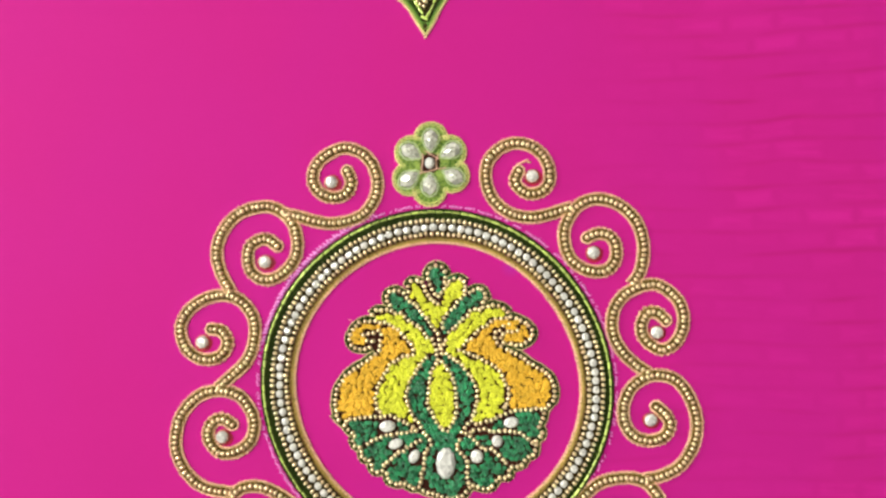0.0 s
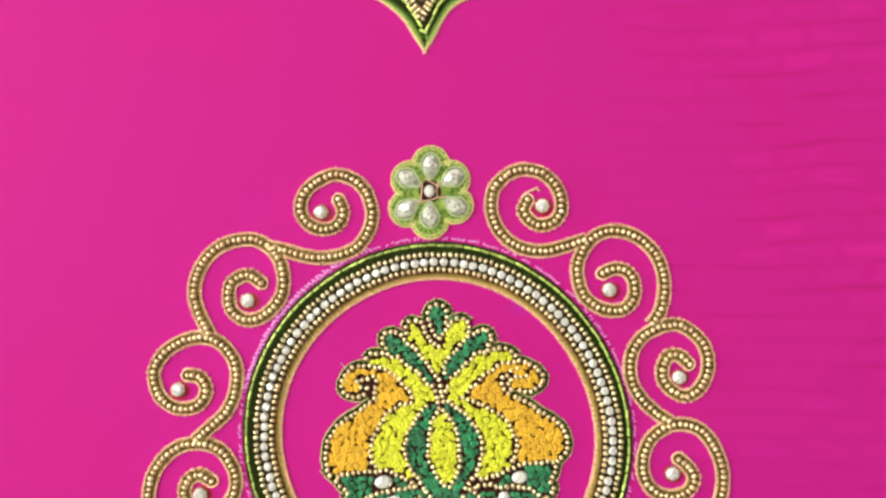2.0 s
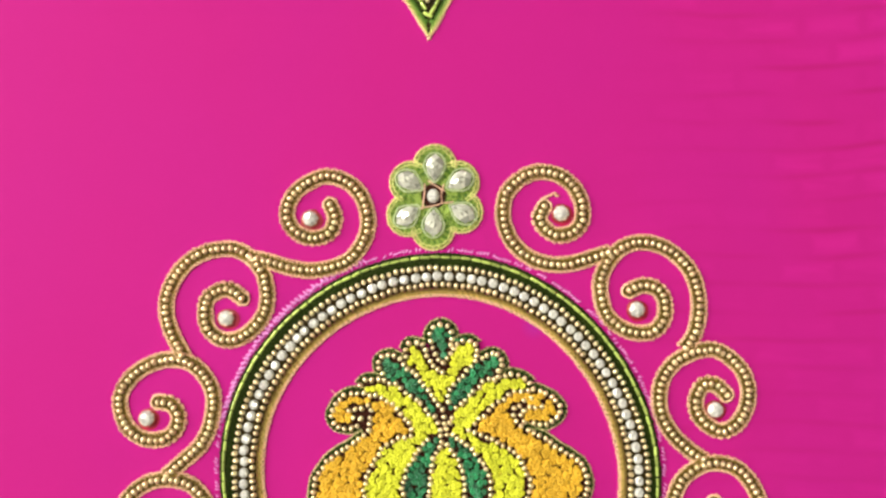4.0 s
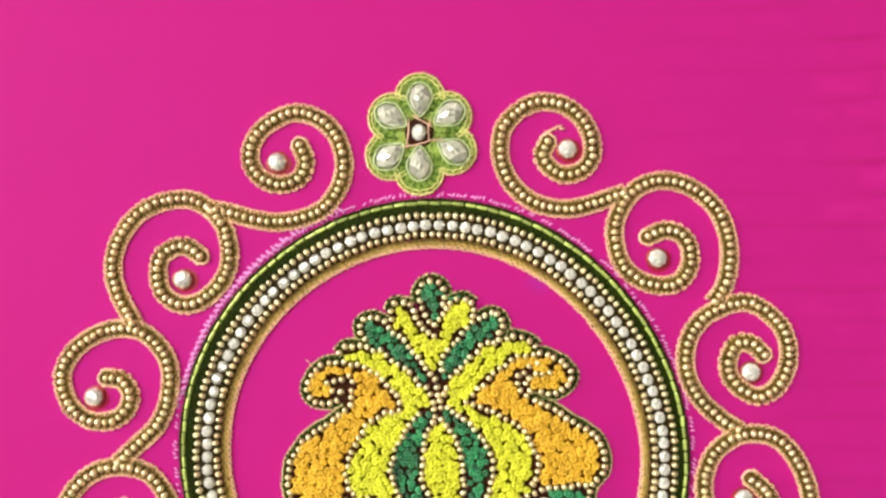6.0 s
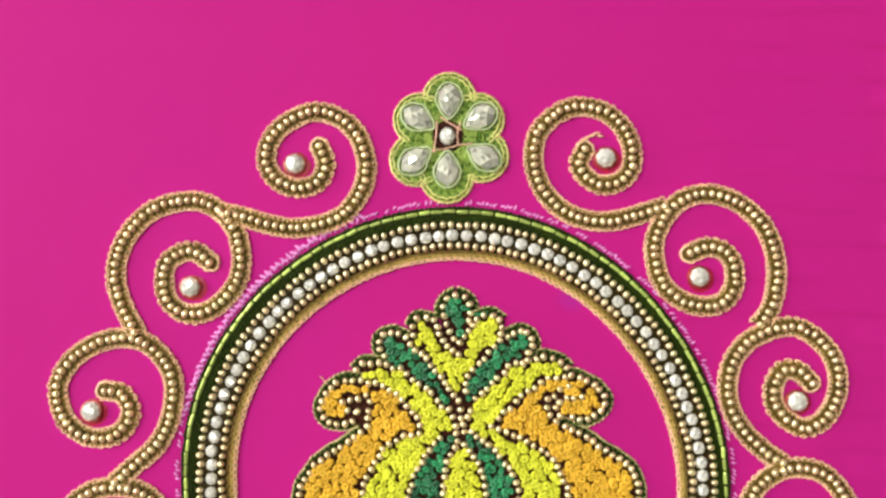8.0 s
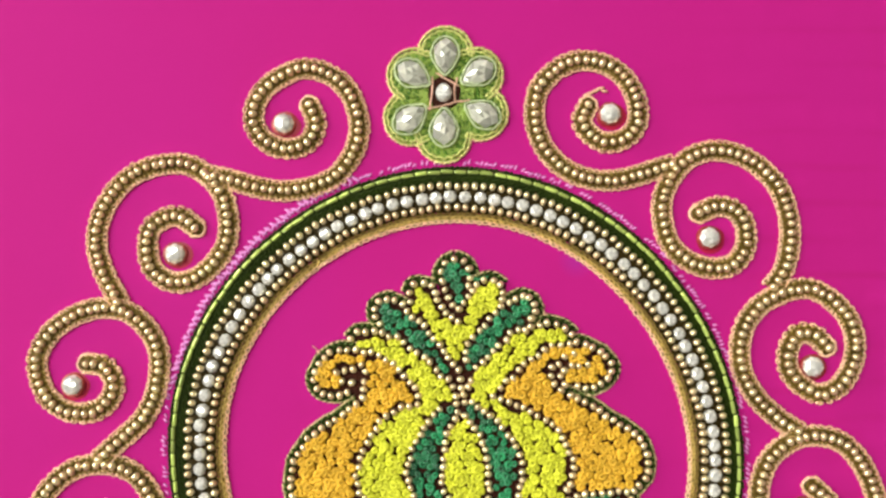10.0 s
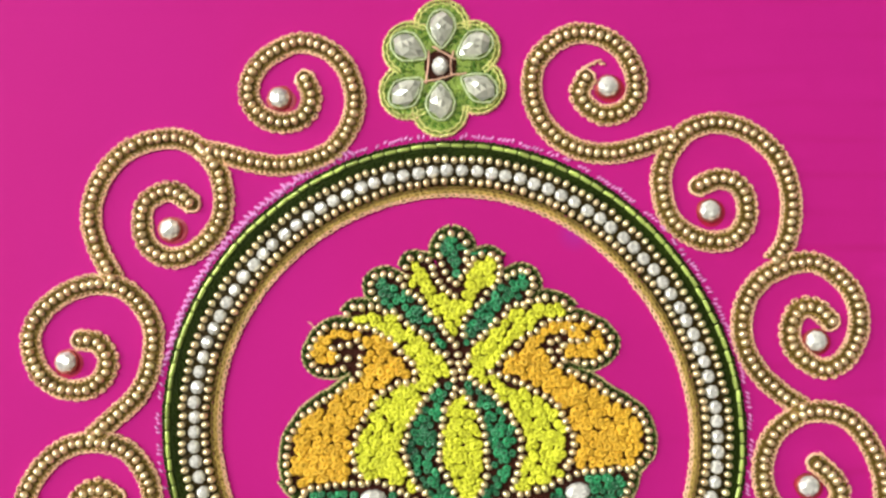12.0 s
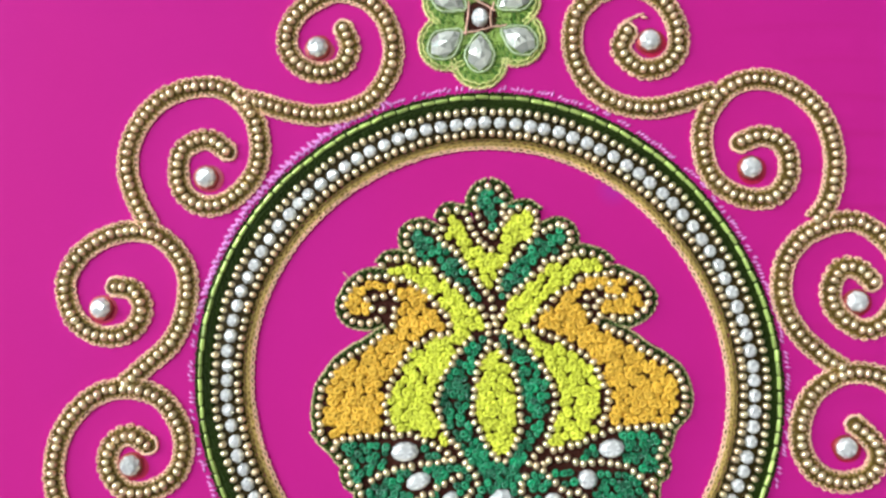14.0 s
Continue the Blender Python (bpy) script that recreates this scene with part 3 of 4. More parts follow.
BEAD_LINES = {
    'crown_left': [(-1.2, 35.2), (-2.7, 34.3), (-3.6, 32.5), (-3.3, 31.1)],
    'crown_right': [(-1.0, 35.3), (0.9, 34.5), (1.9, 32.9), (1.8, 31.8)],
    'lobe_left': [(-5.2, 30.1), (-6.7, 30.4), (-8.4, 30.4), (-9.2, 28.9)],
    'lobe_right': [(2.9, 30.6), (4.3, 31.4), (5.9, 31.6), (7.5, 30.6)],
    'vee_left': [(-5.2, 30.1), (-4.4, 28.6), (-3.8, 27.3), (-2.9, 25.8), (-1.7, 24.6), (-0.1, 24.0)],
    'vee_right': [(4.3, 31.4), (2.9, 30.6), (2.1, 28.8), (1.0, 27.6), (-0.2, 25.8), (-0.5, 24.7)],
    'leaf_left_top': [(-10.4, 26.6), (-9.3, 25.5), (-8.3, 24.3), (-6.9, 23.5), (-5.7, 22.5), (-5.0, 21.0), (-3.6, 19.9), (-2.7, 18.7), (-1.8, 17.3), (0.1, 15.2)],
    'leaf_left_low': [(-14.2, 23.1), (-13.7, 21.3), (-12.3, 20.7), (-10.5, 20.7), (-9.3, 19.4), (-8.1, 18.2), (-6.8, 17.6), (-5.6, 16.8), (-3.8, 15.1), (-2.8, 14.0)],
    'leaf_right_top': [(8.9, 27.4), (7.6, 26.8), (6.6, 25.6), (5.4, 24.5), (4.5, 23.0), (3.3, 21.9), (2.0, 20.5), (1.4, 18.9), (1.4, 16.9)],
    'leaf_right_low': [(13.0, 24.8), (12.9, 22.8), (10.7, 22.6), (9.5, 21.9), (8.3, 20.3), (7.1, 19.5), (6.0, 18.2), (4.9, 16.9), (3.4, 15.5)],
    'petal_left': [(-19.5, 20.2), (-18.4, 21.4), (-16.8, 21.7), (-15.2, 21.6), (-13.7, 21.3)],
    'petal_right': [(14.5, 23.4), (15.9, 24.0), (17.6, 23.7), (19.2, 23.2), (20.4, 22.1)],
    'curl_left_out': [(-6.9, 10.3), (-7.5, 11.7), (-9.0, 13.1), (-10.1, 14.2), (-11.1, 15.5), (-12.1, 16.1), (-13.7, 16.9), (-15.1, 17.9), (-16.6, 17.7), (-18.5, 18.1)],
    'curl_left_in': [(-21.9, 14.0), (-20.3, 14.7), (-18.7, 14.8), (-17.4, 15.5), (-16.7, 14.0), (-17.0, 11.3), (-17.1, 9.5), (-18.1, 8.4)],
    'curl_left_eye': [(-20.8, 12.5), (-18.5, 12.1), (-17.7, 11.1)],
    'curl_right_out': [(7.9, 12.1), (8.8, 13.3), (10.0, 14.1), (10.9, 15.4), (12.1, 16.6), (13.3, 17.4), (14.9, 18.5), (16.2, 19.7), (18.3, 20.0), (19.9, 20.3)],
    'curl_right_in': [(20.8, 18.4), (19.2, 18.0), (18.3, 16.8), (17.1, 16.2), (16.9, 14.2), (17.5, 13.0)],
    'curl_right_eye': [(23.5, 16.7), (21.9, 16.3), (20.5, 16.3), (18.7, 14.8), (19.4, 13.2), (18.7, 11.8)],
    'body_left': [(-18.1, 8.4), (-19.4, 7.4), (-20.7, 6.5), (-21.8, 5.6), (-23.3, 4.8), (-24.7, 3.7), (-26.2, 2.5), (-27.2, 1.1), (-28.1, -0.4), (-28.9, -1.6), (-29.3, -3.3), (-29.5, -5.0), (-29.5, -6.7), (-29.2, -8.3), (-28.8, -9.8), (-28.2, -11.1)],
    'body_right': [(19.0, 11.7), (21.7, 10.5), (24.4, 9.2), (27.4, 7.2), (30.4, 5.6), (33.1, 3.5), (34.3, 1.1), (34.7, -1.2), (34.4, -3.0), (33.4, -4.4), (32.1, -5.7)],
    'seam_left': [(-7.2, 8.6), (-8.7, 8.3), (-10.6, 8.1), (-11.8, 6.9), (-13.3, 6.3), (-14.1, 4.8), (-15.0, 3.6), (-15.6, 2.2), (-16.5, 0.8), (-17.0, -0.8), (-17.3, -2.5), (-17.7, -4.0), (-17.5, -5.7), (-17.1, -7.2), (-16.1, -8.3)],
    'seam_right': [(6.5, 10.6), (9.3, 9.6), (12.1, 8.7), (14.9, 7.0), (17.6, 5.6), (19.0, 3.7), (20.3, 1.3), (21.3, -1.2), (21.1, -3.7), (20.1, -6.1)],
    'sill_left': [(-26.2, -11.3), (-24.4, -10.5), (-23.0, -10.6), (-21.4, -9.9), (-19.8, -9.8), (-18.3, -9.6), (-16.7, -9.9), (-14.8, -9.3), (-13.0, -9.2), (-11.5, -9.9), (-9.9, -10.4), (-8.6, -11.1), (-6.9, -11.8), (-5.6, -13.3)],
    'sill_right': [(32.4, -5.4), (30.9, -5.9), (29.1, -5.8), (27.6, -6.3), (26.0, -6.2), (24.2, -6.5), (22.8, -6.7), (21.3, -7.2), (19.5, -8.0), (18.1, -8.8), (15.3, -9.9), (13.7, -10.5), (12.0, -10.9)],
    'stem_left_out': [(-3.3, 8.2), (-4.2, 6.8), (-5.0, 5.5), (-6.0, 4.2), (-6.5, 3.0), (-7.6, 1.4), (-8.0, -0.1), (-8.3, -1.8), (-9.0, -3.5), (-8.3, -5.0), (-8.0, -6.4), (-7.2, -7.8), (-6.2, -9.5), (-5.2, -10.6), (-4.4, -11.8), (-3.7, -13.2), (-2.7, -14.4), (-1.7, -15.9), (-1.1, -17.3)],
    'stem_left_in': [(0.2, 7.6), (-0.4, 5.9), (-1.3, 4.3), (-1.9, 2.9), (-1.9, 1.6), (-2.0, 0.0), (-2.1, -1.6), (-2.2, -3.3), (-2.3, -5.1), (-1.8, -6.9), (-0.7, -8.5), (0.1, -10.1), (0.9, -11.5), (1.9, -12.6), (3.7, -13.2)],
    'stem_right_in': [(1.5, 6.9), (3.1, 5.0), (4.6, 2.8), (5.6, -0.1), (6.0, -3.6), (6.1, -7.2), (5.3, -10.2), (3.6, -13.0)],
    'stem_right_out': [(5.0, 7.9), (7.5, 5.9), (9.8, 3.3), (11.4, 0.6), (12.0, -2.5), (11.8, -6.0), (10.6, -9.5), (8.6, -12.0), (7.8, -13.3)],
    'cross_left': [(-1.6, 13.4), (-0.5, 11.7), (-0.0, 9.5), (-0.3, 7.5)],
    'cross_mid': [(-0.1, 16.2), (0.4, 14.0), (0.7, 11.8), (1.4, 9.9), (1.0, 7.9)],
    'cross_right': [(2.5, 13.3), (1.9, 11.5), (2.7, 9.5), (3.9, 8.6)],
    'hem_left': [(-29.6, -9.3), (-28.3, -10.9), (-26.6, -12.2), (-25.0, -14.1), (-23.5, -15.1), (-24.0, -16.6), (-23.1, -18.4), (-21.4, -18.9), (-21.3, -20.5), (-20.7, -22.1), (-19.2, -22.2), (-18.2, -23.1), (-18.2, -24.5), (-16.9, -25.7), (-15.2, -25.2), (-13.7, -26.3), (-13.3, -27.9), (-12.0, -28.7), (-10.3, -29.0), (-8.7, -28.4), (-7.3, -29.5), (-5.7, -30.1), (-4.2, -29.8)],
    'hem_right': [(32.1, -5.7), (31.7, -7.4), (31.3, -9.1), (30.3, -10.9), (31.2, -12.4), (31.0, -13.9), (29.5, -15.3), (29.5, -17.0), (29.0, -19.1), (27.1, -20.0), (25.8, -22.1), (23.9, -22.9), (22.1, -23.3), (22.0, -25.7), (20.6, -26.0), (19.1, -26.2), (17.9, -27.5), (16.8, -29.0), (15.0, -29.4), (13.3, -29.1), (11.8, -28.6), (10.3, -29.4)],
    'hem_mid': [(-4.2, -29.8), (-2.6, -30.8), (0.1, -31.2), (3.0, -32.4), (5.8, -32.8), (8.7, -31.6), (10.3, -29.4)],
    'rib_left_a': [(-21.1, -18.3), (-19.5, -17.5), (-18.0, -16.5), (-16.7, -15.8), (-15.2, -15.2), (-13.6, -15.0), (-11.7, -14.5), (-10.1, -14.2), (-8.6, -14.0), (-7.3, -13.7), (-5.6, -13.3), (-3.7, -13.2)],
    'rib_left_b': [(-15.2, -25.0), (-14.5, -23.3), (-13.0, -22.3), (-11.9, -21.1), (-10.9, -19.9), (-9.5, -19.4), (-7.9, -18.2), (-6.0, -17.2), (-4.4, -15.9)],
    'rib_left_c': [(-4.2, -29.8), (-3.6, -27.6), (-3.4, -25.7), (-3.1, -23.8), (-2.8, -21.6), (-2.6, -19.4), (-1.3, -17.5), (-1.7, -16.1)],
    'rib_right_a': [(29.5, -17.0), (27.8, -15.2), (26.4, -14.0), (25.1, -13.2), (23.7, -12.9), (22.0, -12.6), (20.5, -12.7), (19.1, -12.6), (17.6, -13.0), (16.1, -12.6), (14.4, -12.3), (12.9, -12.4), (11.3, -12.7)],
    'rib_right_b': [(22.0, -23.0), (20.6, -21.5), (19.5, -20.2), (18.2, -19.3), (17.2, -18.2), (16.0, -18.0), (14.5, -18.1), (13.1, -16.8), (11.9, -16.0), (10.5, -14.6), (9.1, -13.7)],
    'rib_right_c': [(10.3, -29.4), (10.2, -27.5), (9.8, -25.6), (9.7, -23.1), (9.6, -21.5), (8.6, -20.4), (7.6, -19.2), (6.5, -18.0), (7.2, -16.1), (7.5, -14.1)],
    'vein_left': [(-3.3, 31.1), (-2.8, 29.7), (-2.1, 28.3), (-1.2, 26.7), (-0.2, 25.5)],
    'vein_right': [(1.8, 31.8), (1.6, 30.3), (1.1, 28.1), (0.3, 25.4)],
    'flank_left': [(-9.2, 28.9), (-8.9, 27.3), (-9.3, 25.5)],
    'flank_right': [(7.5, 30.6), (7.6, 28.8), (7.6, 26.8)],
    'leaf_left_tip': [(-14.2, 23.1), (-15.2, 24.5), (-15.2, 26.3), (-13.6, 27.4), (-11.9, 27.3), (-10.4, 26.6)],
    'leaf_right_tip': [(13.0, 24.8), (13.9, 26.1), (13.1, 28.0), (11.5, 28.7), (9.9, 28.1), (8.9, 27.4)],
    'curl_left_rim': [(-18.5, 18.1), (-20.0, 18.3), (-21.8, 18.2), (-23.5, 17.2), (-24.7, 16.1), (-25.3, 14.8), (-26.0, 13.4), (-25.7, 11.6), (-24.4, 10.4), (-22.9, 10.1), (-21.1, 10.1), (-19.8, 10.6)],
    'curl_right_rim': [(19.9, 20.3), (21.3, 20.6), (22.7, 20.4), (24.1, 19.7), (25.5, 19.2), (26.8, 18.0), (27.9, 16.6), (27.6, 14.8), (26.5, 13.6), (24.9, 12.7), (23.2, 12.5), (21.6, 12.6)],
}
FILLS = {
    'crown': ('green', [(-2.3, 33.5), (-0.9, 34.2), (0.5, 33.5), (0.7, 31.9), (0.1, 29.5), (0.2, 28.0), (-0.9, 28.0), (-1.7, 30.0), (-2.5, 31.8)]),
    'vee': ('yellow', [(-7.7, 29.5), (-6.2, 30.0), (-5.1, 27.8), (-3.2, 25.4), (-1.1, 23.2), (0.4, 22.8), (1.6, 24.6), (2.7, 27.1), (4.4, 29.7), (5.6, 30.9), (6.9, 30.1), (6.5, 28.1), (4.3, 24.5), (2.0, 20.9), (0.8, 16.8), (-0.9, 16.6), (-2.8, 19.7), (-5.2, 23.6), (-7.8, 26.2)]),
    'leaf_left': ('green', [(-14.0, 27.0), (-11.8, 26.4), (-9.7, 24.6), (-7.1, 22.7), (-5.5, 20.3), (-3.4, 17.4), (-1.4, 15.9), (-1.0, 14.5), (-2.5, 14.9), (-4.9, 16.3), (-8.0, 19.2), (-10.6, 21.8), (-13.7, 23.7), (-14.5, 25.4)]),
    'leaf_right': ('green', [(12.2, 27.9), (13.0, 26.0), (11.3, 23.7), (8.4, 21.3), (6.0, 19.0), (4.3, 16.4), (2.9, 15.9), (2.4, 17.6), (3.5, 20.3), (5.9, 23.2), (8.3, 26.3), (10.2, 27.6)]),
    'petal_left': ('yellow', [(-18.5, 19.5), (-17.1, 20.6), (-14.6, 20.4), (-11.5, 19.7), (-8.9, 18.1), (-6.4, 16.5), (-3.8, 13.8), (-1.7, 12.9), (-1.4, 10.5), (-3.4, 8.9), (-5.4, 9.3), (-7.0, 11.7), (-8.8, 14.1), (-11.4, 16.3), (-13.9, 17.6), (-17.0, 18.7)]),
    'belly_left': ('yellow', [(-3.4, 8.9), (-5.4, 9.3), (-8.0, 7.7), (-11.3, 6.8), (-13.9, 5.0), (-15.1, 1.9), (-16.1, -1.6), (-16.5, -4.1), (-15.4, -7.5), (-11.8, -8.5), (-8.8, -9.9), (-7.2, -10.3), (-8.4, -7.7), (-10.0, -4.8), (-9.9, -1.8), (-9.1, 1.2), (-7.4, 3.7), (-5.3, 7.3)]),
    'body_left': ('orange', [(-15.7, 16.4), (-13.4, 15.8), (-11.1, 14.0), (-7.8, 9.9), (-11.1, 9.0), (-13.5, 7.7), (-15.6, 5.6), (-17.1, 2.3), (-18.1, -1.2), (-18.8, -4.2), (-18.0, -8.2), (-20.8, -9.0), (-25.7, -10.2), (-27.6, -8.0), (-28.4, -4.6), (-27.6, -1.6), (-24.8, 1.8), (-20.9, 5.2), (-17.2, 8.3), (-15.3, 11.4), (-15.2, 13.9)]),
    'curl_left': ('orange', [(-25.3, 12.5), (-24.7, 14.5), (-22.4, 16.6), (-17.9, 17.1), (-15.7, 16.2), (-17.9, 16.1), (-21.4, 15.6), (-23.0, 14.1), (-22.1, 12.3), (-20.7, 11.5), (-22.2, 10.7), (-24.2, 11.3)]),
    'body_right': ('orange', [(17.8, 18.9), (16.0, 18.6), (13.6, 16.6), (10.0, 13.2), (9.1, 11.6), (11.8, 9.7), (14.8, 8.3), (17.9, 6.8), (20.1, 3.7), (21.5, 0.1), (21.9, -2.9), (20.9, -5.7), (25.6, -5.7), (31.8, -5.0), (33.1, -2.9), (33.5, 0.6), (32.1, 3.5), (28.3, 5.9), (24.2, 8.3), (20.2, 10.1), (17.8, 12.2), (16.1, 14.2), (16.1, 16.5), (17.8, 17.9)]),
    'curl_right': ('orange', [(21.1, 19.2), (22.9, 19.6), (25.9, 18.3), (27.1, 16.9), (27.0, 15.1), (24.1, 14.0), (20.9, 14.1), (20.3, 15.0), (22.0, 16.9)]),
    'petal_right': ('yellow', [(19.3, 22.3), (15.8, 23.1), (12.9, 21.7), (9.5, 19.8), (7.1, 17.3), (4.7, 15.2), (3.1, 12.6), (3.8, 10.4), (6.5, 10.8), (6.3, 12.3), (7.7, 13.3), (10.1, 16.4), (13.0, 18.5), (15.7, 20.8), (18.4, 21.3)]),
    'belly_right': ('yellow', [(3.8, 10.4), (6.1, 10.5), (7.9, 9.0), (11.9, 7.7), (14.9, 5.9), (17.7, 3.8), (19.4, -0.0), (20.1, -2.5), (19.5, -5.4), (17.6, -7.8), (14.0, -9.4), (12.2, -9.5), (13.1, -6.2), (13.3, -2.3), (12.1, 1.6), (9.5, 5.0), (6.4, 7.5), (3.9, 9.0)]),
    'stem_left': ('green', [(-1.6, 8.5), (-3.0, 7.7), (-4.9, 5.3), (-6.3, 2.3), (-7.4, -0.7), (-7.9, -3.2), (-7.3, -6.3), (-5.6, -8.5), (-3.0, -11.4), (-0.7, -14.7), (1.3, -15.6), (2.3, -13.8), (-0.6, -10.8), (-2.1, -8.1), (-3.1, -5.5), (-3.2, -1.0), (-3.0, 2.0), (-2.0, 5.5), (-0.7, 7.5)]),
    'stem_right': ('green', [(2.7, 8.6), (4.0, 8.0), (6.5, 6.1), (9.1, 3.2), (10.6, 0.3), (11.1, -2.9), (10.8, -6.1), (9.5, -9.3), (7.2, -12.6), (4.3, -15.0), (2.3, -15.5), (3.0, -13.7), (5.9, -11.0), (7.0, -8.0), (7.0, -3.5), (6.5, 0.4), (5.1, 3.3), (3.7, 6.0), (2.4, 7.6)]),
    'seed': ('yellow', [(0.1, 5.9), (2.1, 5.7), (3.9, 2.7), (4.9, -0.7), (5.3, -6.1), (4.3, -10.0), (2.7, -12.4), (1.2, -10.9), (-0.4, -8.3), (-1.3, -4.9), (-1.2, 0.1), (-0.8, 4.0)]),
    'fan_left_a': ('green', [(-24.9, -12.2), (-21.6, -11.1), (-16.6, -11.3), (-13.3, -11.4), (-8.4, -10.9), (-5.8, -12.1), (-11.6, -13.1), (-16.6, -13.8), (-20.7, -16.0), (-22.8, -17.6)]),
    'fan_left_b': ('green', [(-21.0, -20.0), (-18.1, -17.7), (-13.2, -15.6), (-5.0, -14.1), (-4.6, -15.2), (-9.0, -18.0), (-12.7, -20.5), (-15.9, -24.4), (-18.8, -23.2)]),
    'fan_left_c': ('green', [(-13.8, -27.1), (-12.9, -25.0), (-10.0, -21.6), (-5.6, -19.0), (-4.0, -18.9), (-4.2, -24.4), (-4.5, -28.9), (-8.7, -27.8)]),
    'fan_mid': ('green', [(-0.7, -17.7), (5.0, -17.2), (7.8, -20.7), (8.6, -28.5), (5.8, -31.5), (1.3, -30.1), (-1.8, -27.5), (-1.8, -21.0)]),
    'knot': ('green', [(-4.2, -12.6), (-1.4, -11.5), (2.5, -13.3), (5.8, -12.9), (7.4, -13.4), (5.0, -17.2), (0.1, -17.3)]),
    'fan_right_c': ('green', [(11, -21), (13.3, -19.3), (16.5, -19.3), (19, -21.3), (20.9, -23.2), (20.6, -24.8), (17.5, -25.8), (15.8, -28), (13, -27.8), (11.3, -28)]),
    'fan_right_b': ('green', [(12.4, -14.2), (16.5, -13.9), (22.3, -13.9), (26.5, -15.4), (28.3, -17.5), (26.8, -19.2), (24.9, -21.6), (22.4, -22), (19.5, -19), (16.5, -16.8), (14.1, -16.5)]),
    'fan_right_a': ('green', [(16.5, -11.8), (20.6, -10.0), (25.4, -7.7), (30.6, -7.2), (29.6, -10.9), (29.9, -13.6), (27.5, -13.6), (23.9, -11.7)]),
}
STONES = {'L1': (-32.9, 59.1), 'R1': (26.7, 62.4), 'L2': (-51.9, 34.8), 'R2': (45.2, 40.2), 'L3': (-69.6, 10.6), 'R3': (64.2, 17.3), 'L4': (-62.6, -17.0), 'R4': (62.8, -8.2)}
BEAD = bead_mesh("bead", 0.65, 0.80, 0.68, GOLD_BEAD)
RING_BEAD = bead_mesh("bead", 0.62, 0.73, 0.66, GOLD_BEAD)
SMALL_BEAD = bead_mesh("bead", 0.62, 0.76, 0.66, GOLD_BEAD)
STONE = gem_mesh("stone", 1.9, 1.9, 1.3, CRYSTAL, n=8, peak=1.12)
STONE_CUP = cup_mesh(1.85, 1.85, 1.0, CUP)
RING_STONE = gem_mesh("stone", 1.2, 1.2, 0.95, CRYSTAL, n=8)

# ---- the scrolls round the ring ----


def scroll(key, points):
    rng = random.Random(key)
    bare = key not in STONES
    x, y = STONES.get(key, points[len(points) // 2])
    tale = "gold-beaded scroll with zari edging curling round a white stone" if not bare else "gold-beaded scroll arch with zari edging on magenta silk"
    root = thing("scroll_motif", x, y, tale, "embroidered scroll", "beaded scrolls round the ring")
    local = [(px * (1 - 0.2 / math.hypot(px, py)) - x, py * (1 - 0.2 / math.hypot(px, py)) - y) for px, py in points]
    trim = {'R1': 0.972, 'R2': 0.985, 'R3': 0.985}.get(key, 1.0)
    local = [(px * trim, py * trim) for px, py in local]
    (ax, ay), (bx, by) = local[:2]
    gone = math.hypot(ax - bx, ay - by)
    more = 0.0 if key in ('L1', 'R1') else 0.4
    local = [(ax + (ax - bx) * more / gone, ay + (ay - by) * more / gone)] + local[1:]
    ribbon("braid", local, 1.65, 0.42, BRAID, root, label="dark antique-gold braid")
    for off in (1.6, -1.6):
        chain("edging", local, off, ZARI, root, rng)
    for off in (1.2, -1.2):
        rope("inner_cord", local, off, CORD, root, rng, pitch=0.95, long=0.6, wide=0.24, high=0.24, z=0.38, slant=0.6 if off > 0 else -0.6)
    q, tan = smooth_path(local, 1.53)
    string_beads("bead", BEAD, q, tan, 0.82, root, rng, 0.08, 0.09)
    # the cord turns round the curl's end
    end, t = q[-1], tan[-1]
    a0 = math.atan2(t[1], t[0])
    arc = [(end[0] + 1.55 * math.cos(a0 + b), end[1] + 1.55 * math.sin(a0 + b)) for b in np.linspace(-1.5, 1.5, 8)]
    stitches("edging", arc, [a0 + b + math.pi / 2 for b in np.linspace(-1.5, 1.5, 8)], ZARI, 0.62, 0.30, 0.34, 0.22, rng, root)
    patch("braid", [(end[0] + 1.3 * math.cos(b), end[1] + 1.3 * math.sin(b)) for b in np.linspace(0, 6.28, 9)[:-1]], 0.38, BRAID, root)
    if not bare:
        # thin crimson disc laid in place of the stone's red shade on the silk
        spot, _ = smooth_path([(2.5 * math.cos(b) * rng.uniform(0.9, 1.12) + 0.3, 2.4 * math.sin(b) * rng.uniform(0.9, 1.12) - 0.3) for b in np.linspace(0, 6.28, 10)[:-1]], 0.6, True)
        patch("shade_spot", spot.tolist(), 0.06, RED_SHADE, root, "dark crimson disc standing in for the red shade round the stone", base=-0.02)
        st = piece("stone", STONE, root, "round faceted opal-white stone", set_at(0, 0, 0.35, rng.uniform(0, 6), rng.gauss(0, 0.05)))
        piece("setting", STONE_CUP, st, "", set_at(0, 0, -0.3))
    return root


# the upper scrolls spring from their neighbours' backs
SCROLLS['L1'].insert(0, SCROLLS['L2'][8])
SCROLLS['R1'][:2] = [(38.6, 53.2), (35.9, 52.4), (32.4, 51.1)]
for key, line in SCROLLS.items():
    made = scroll(key, line)
    if key == 'R1':
        # a loose end of the edging cord
        rope("loose_thread", [(-4.6, 3.2), (-3.2, 4.0), (-1.6, 4.7), (-1.0, 4.2)], 0, ZARI, made, random.Random(5))

# ---- the ring ----


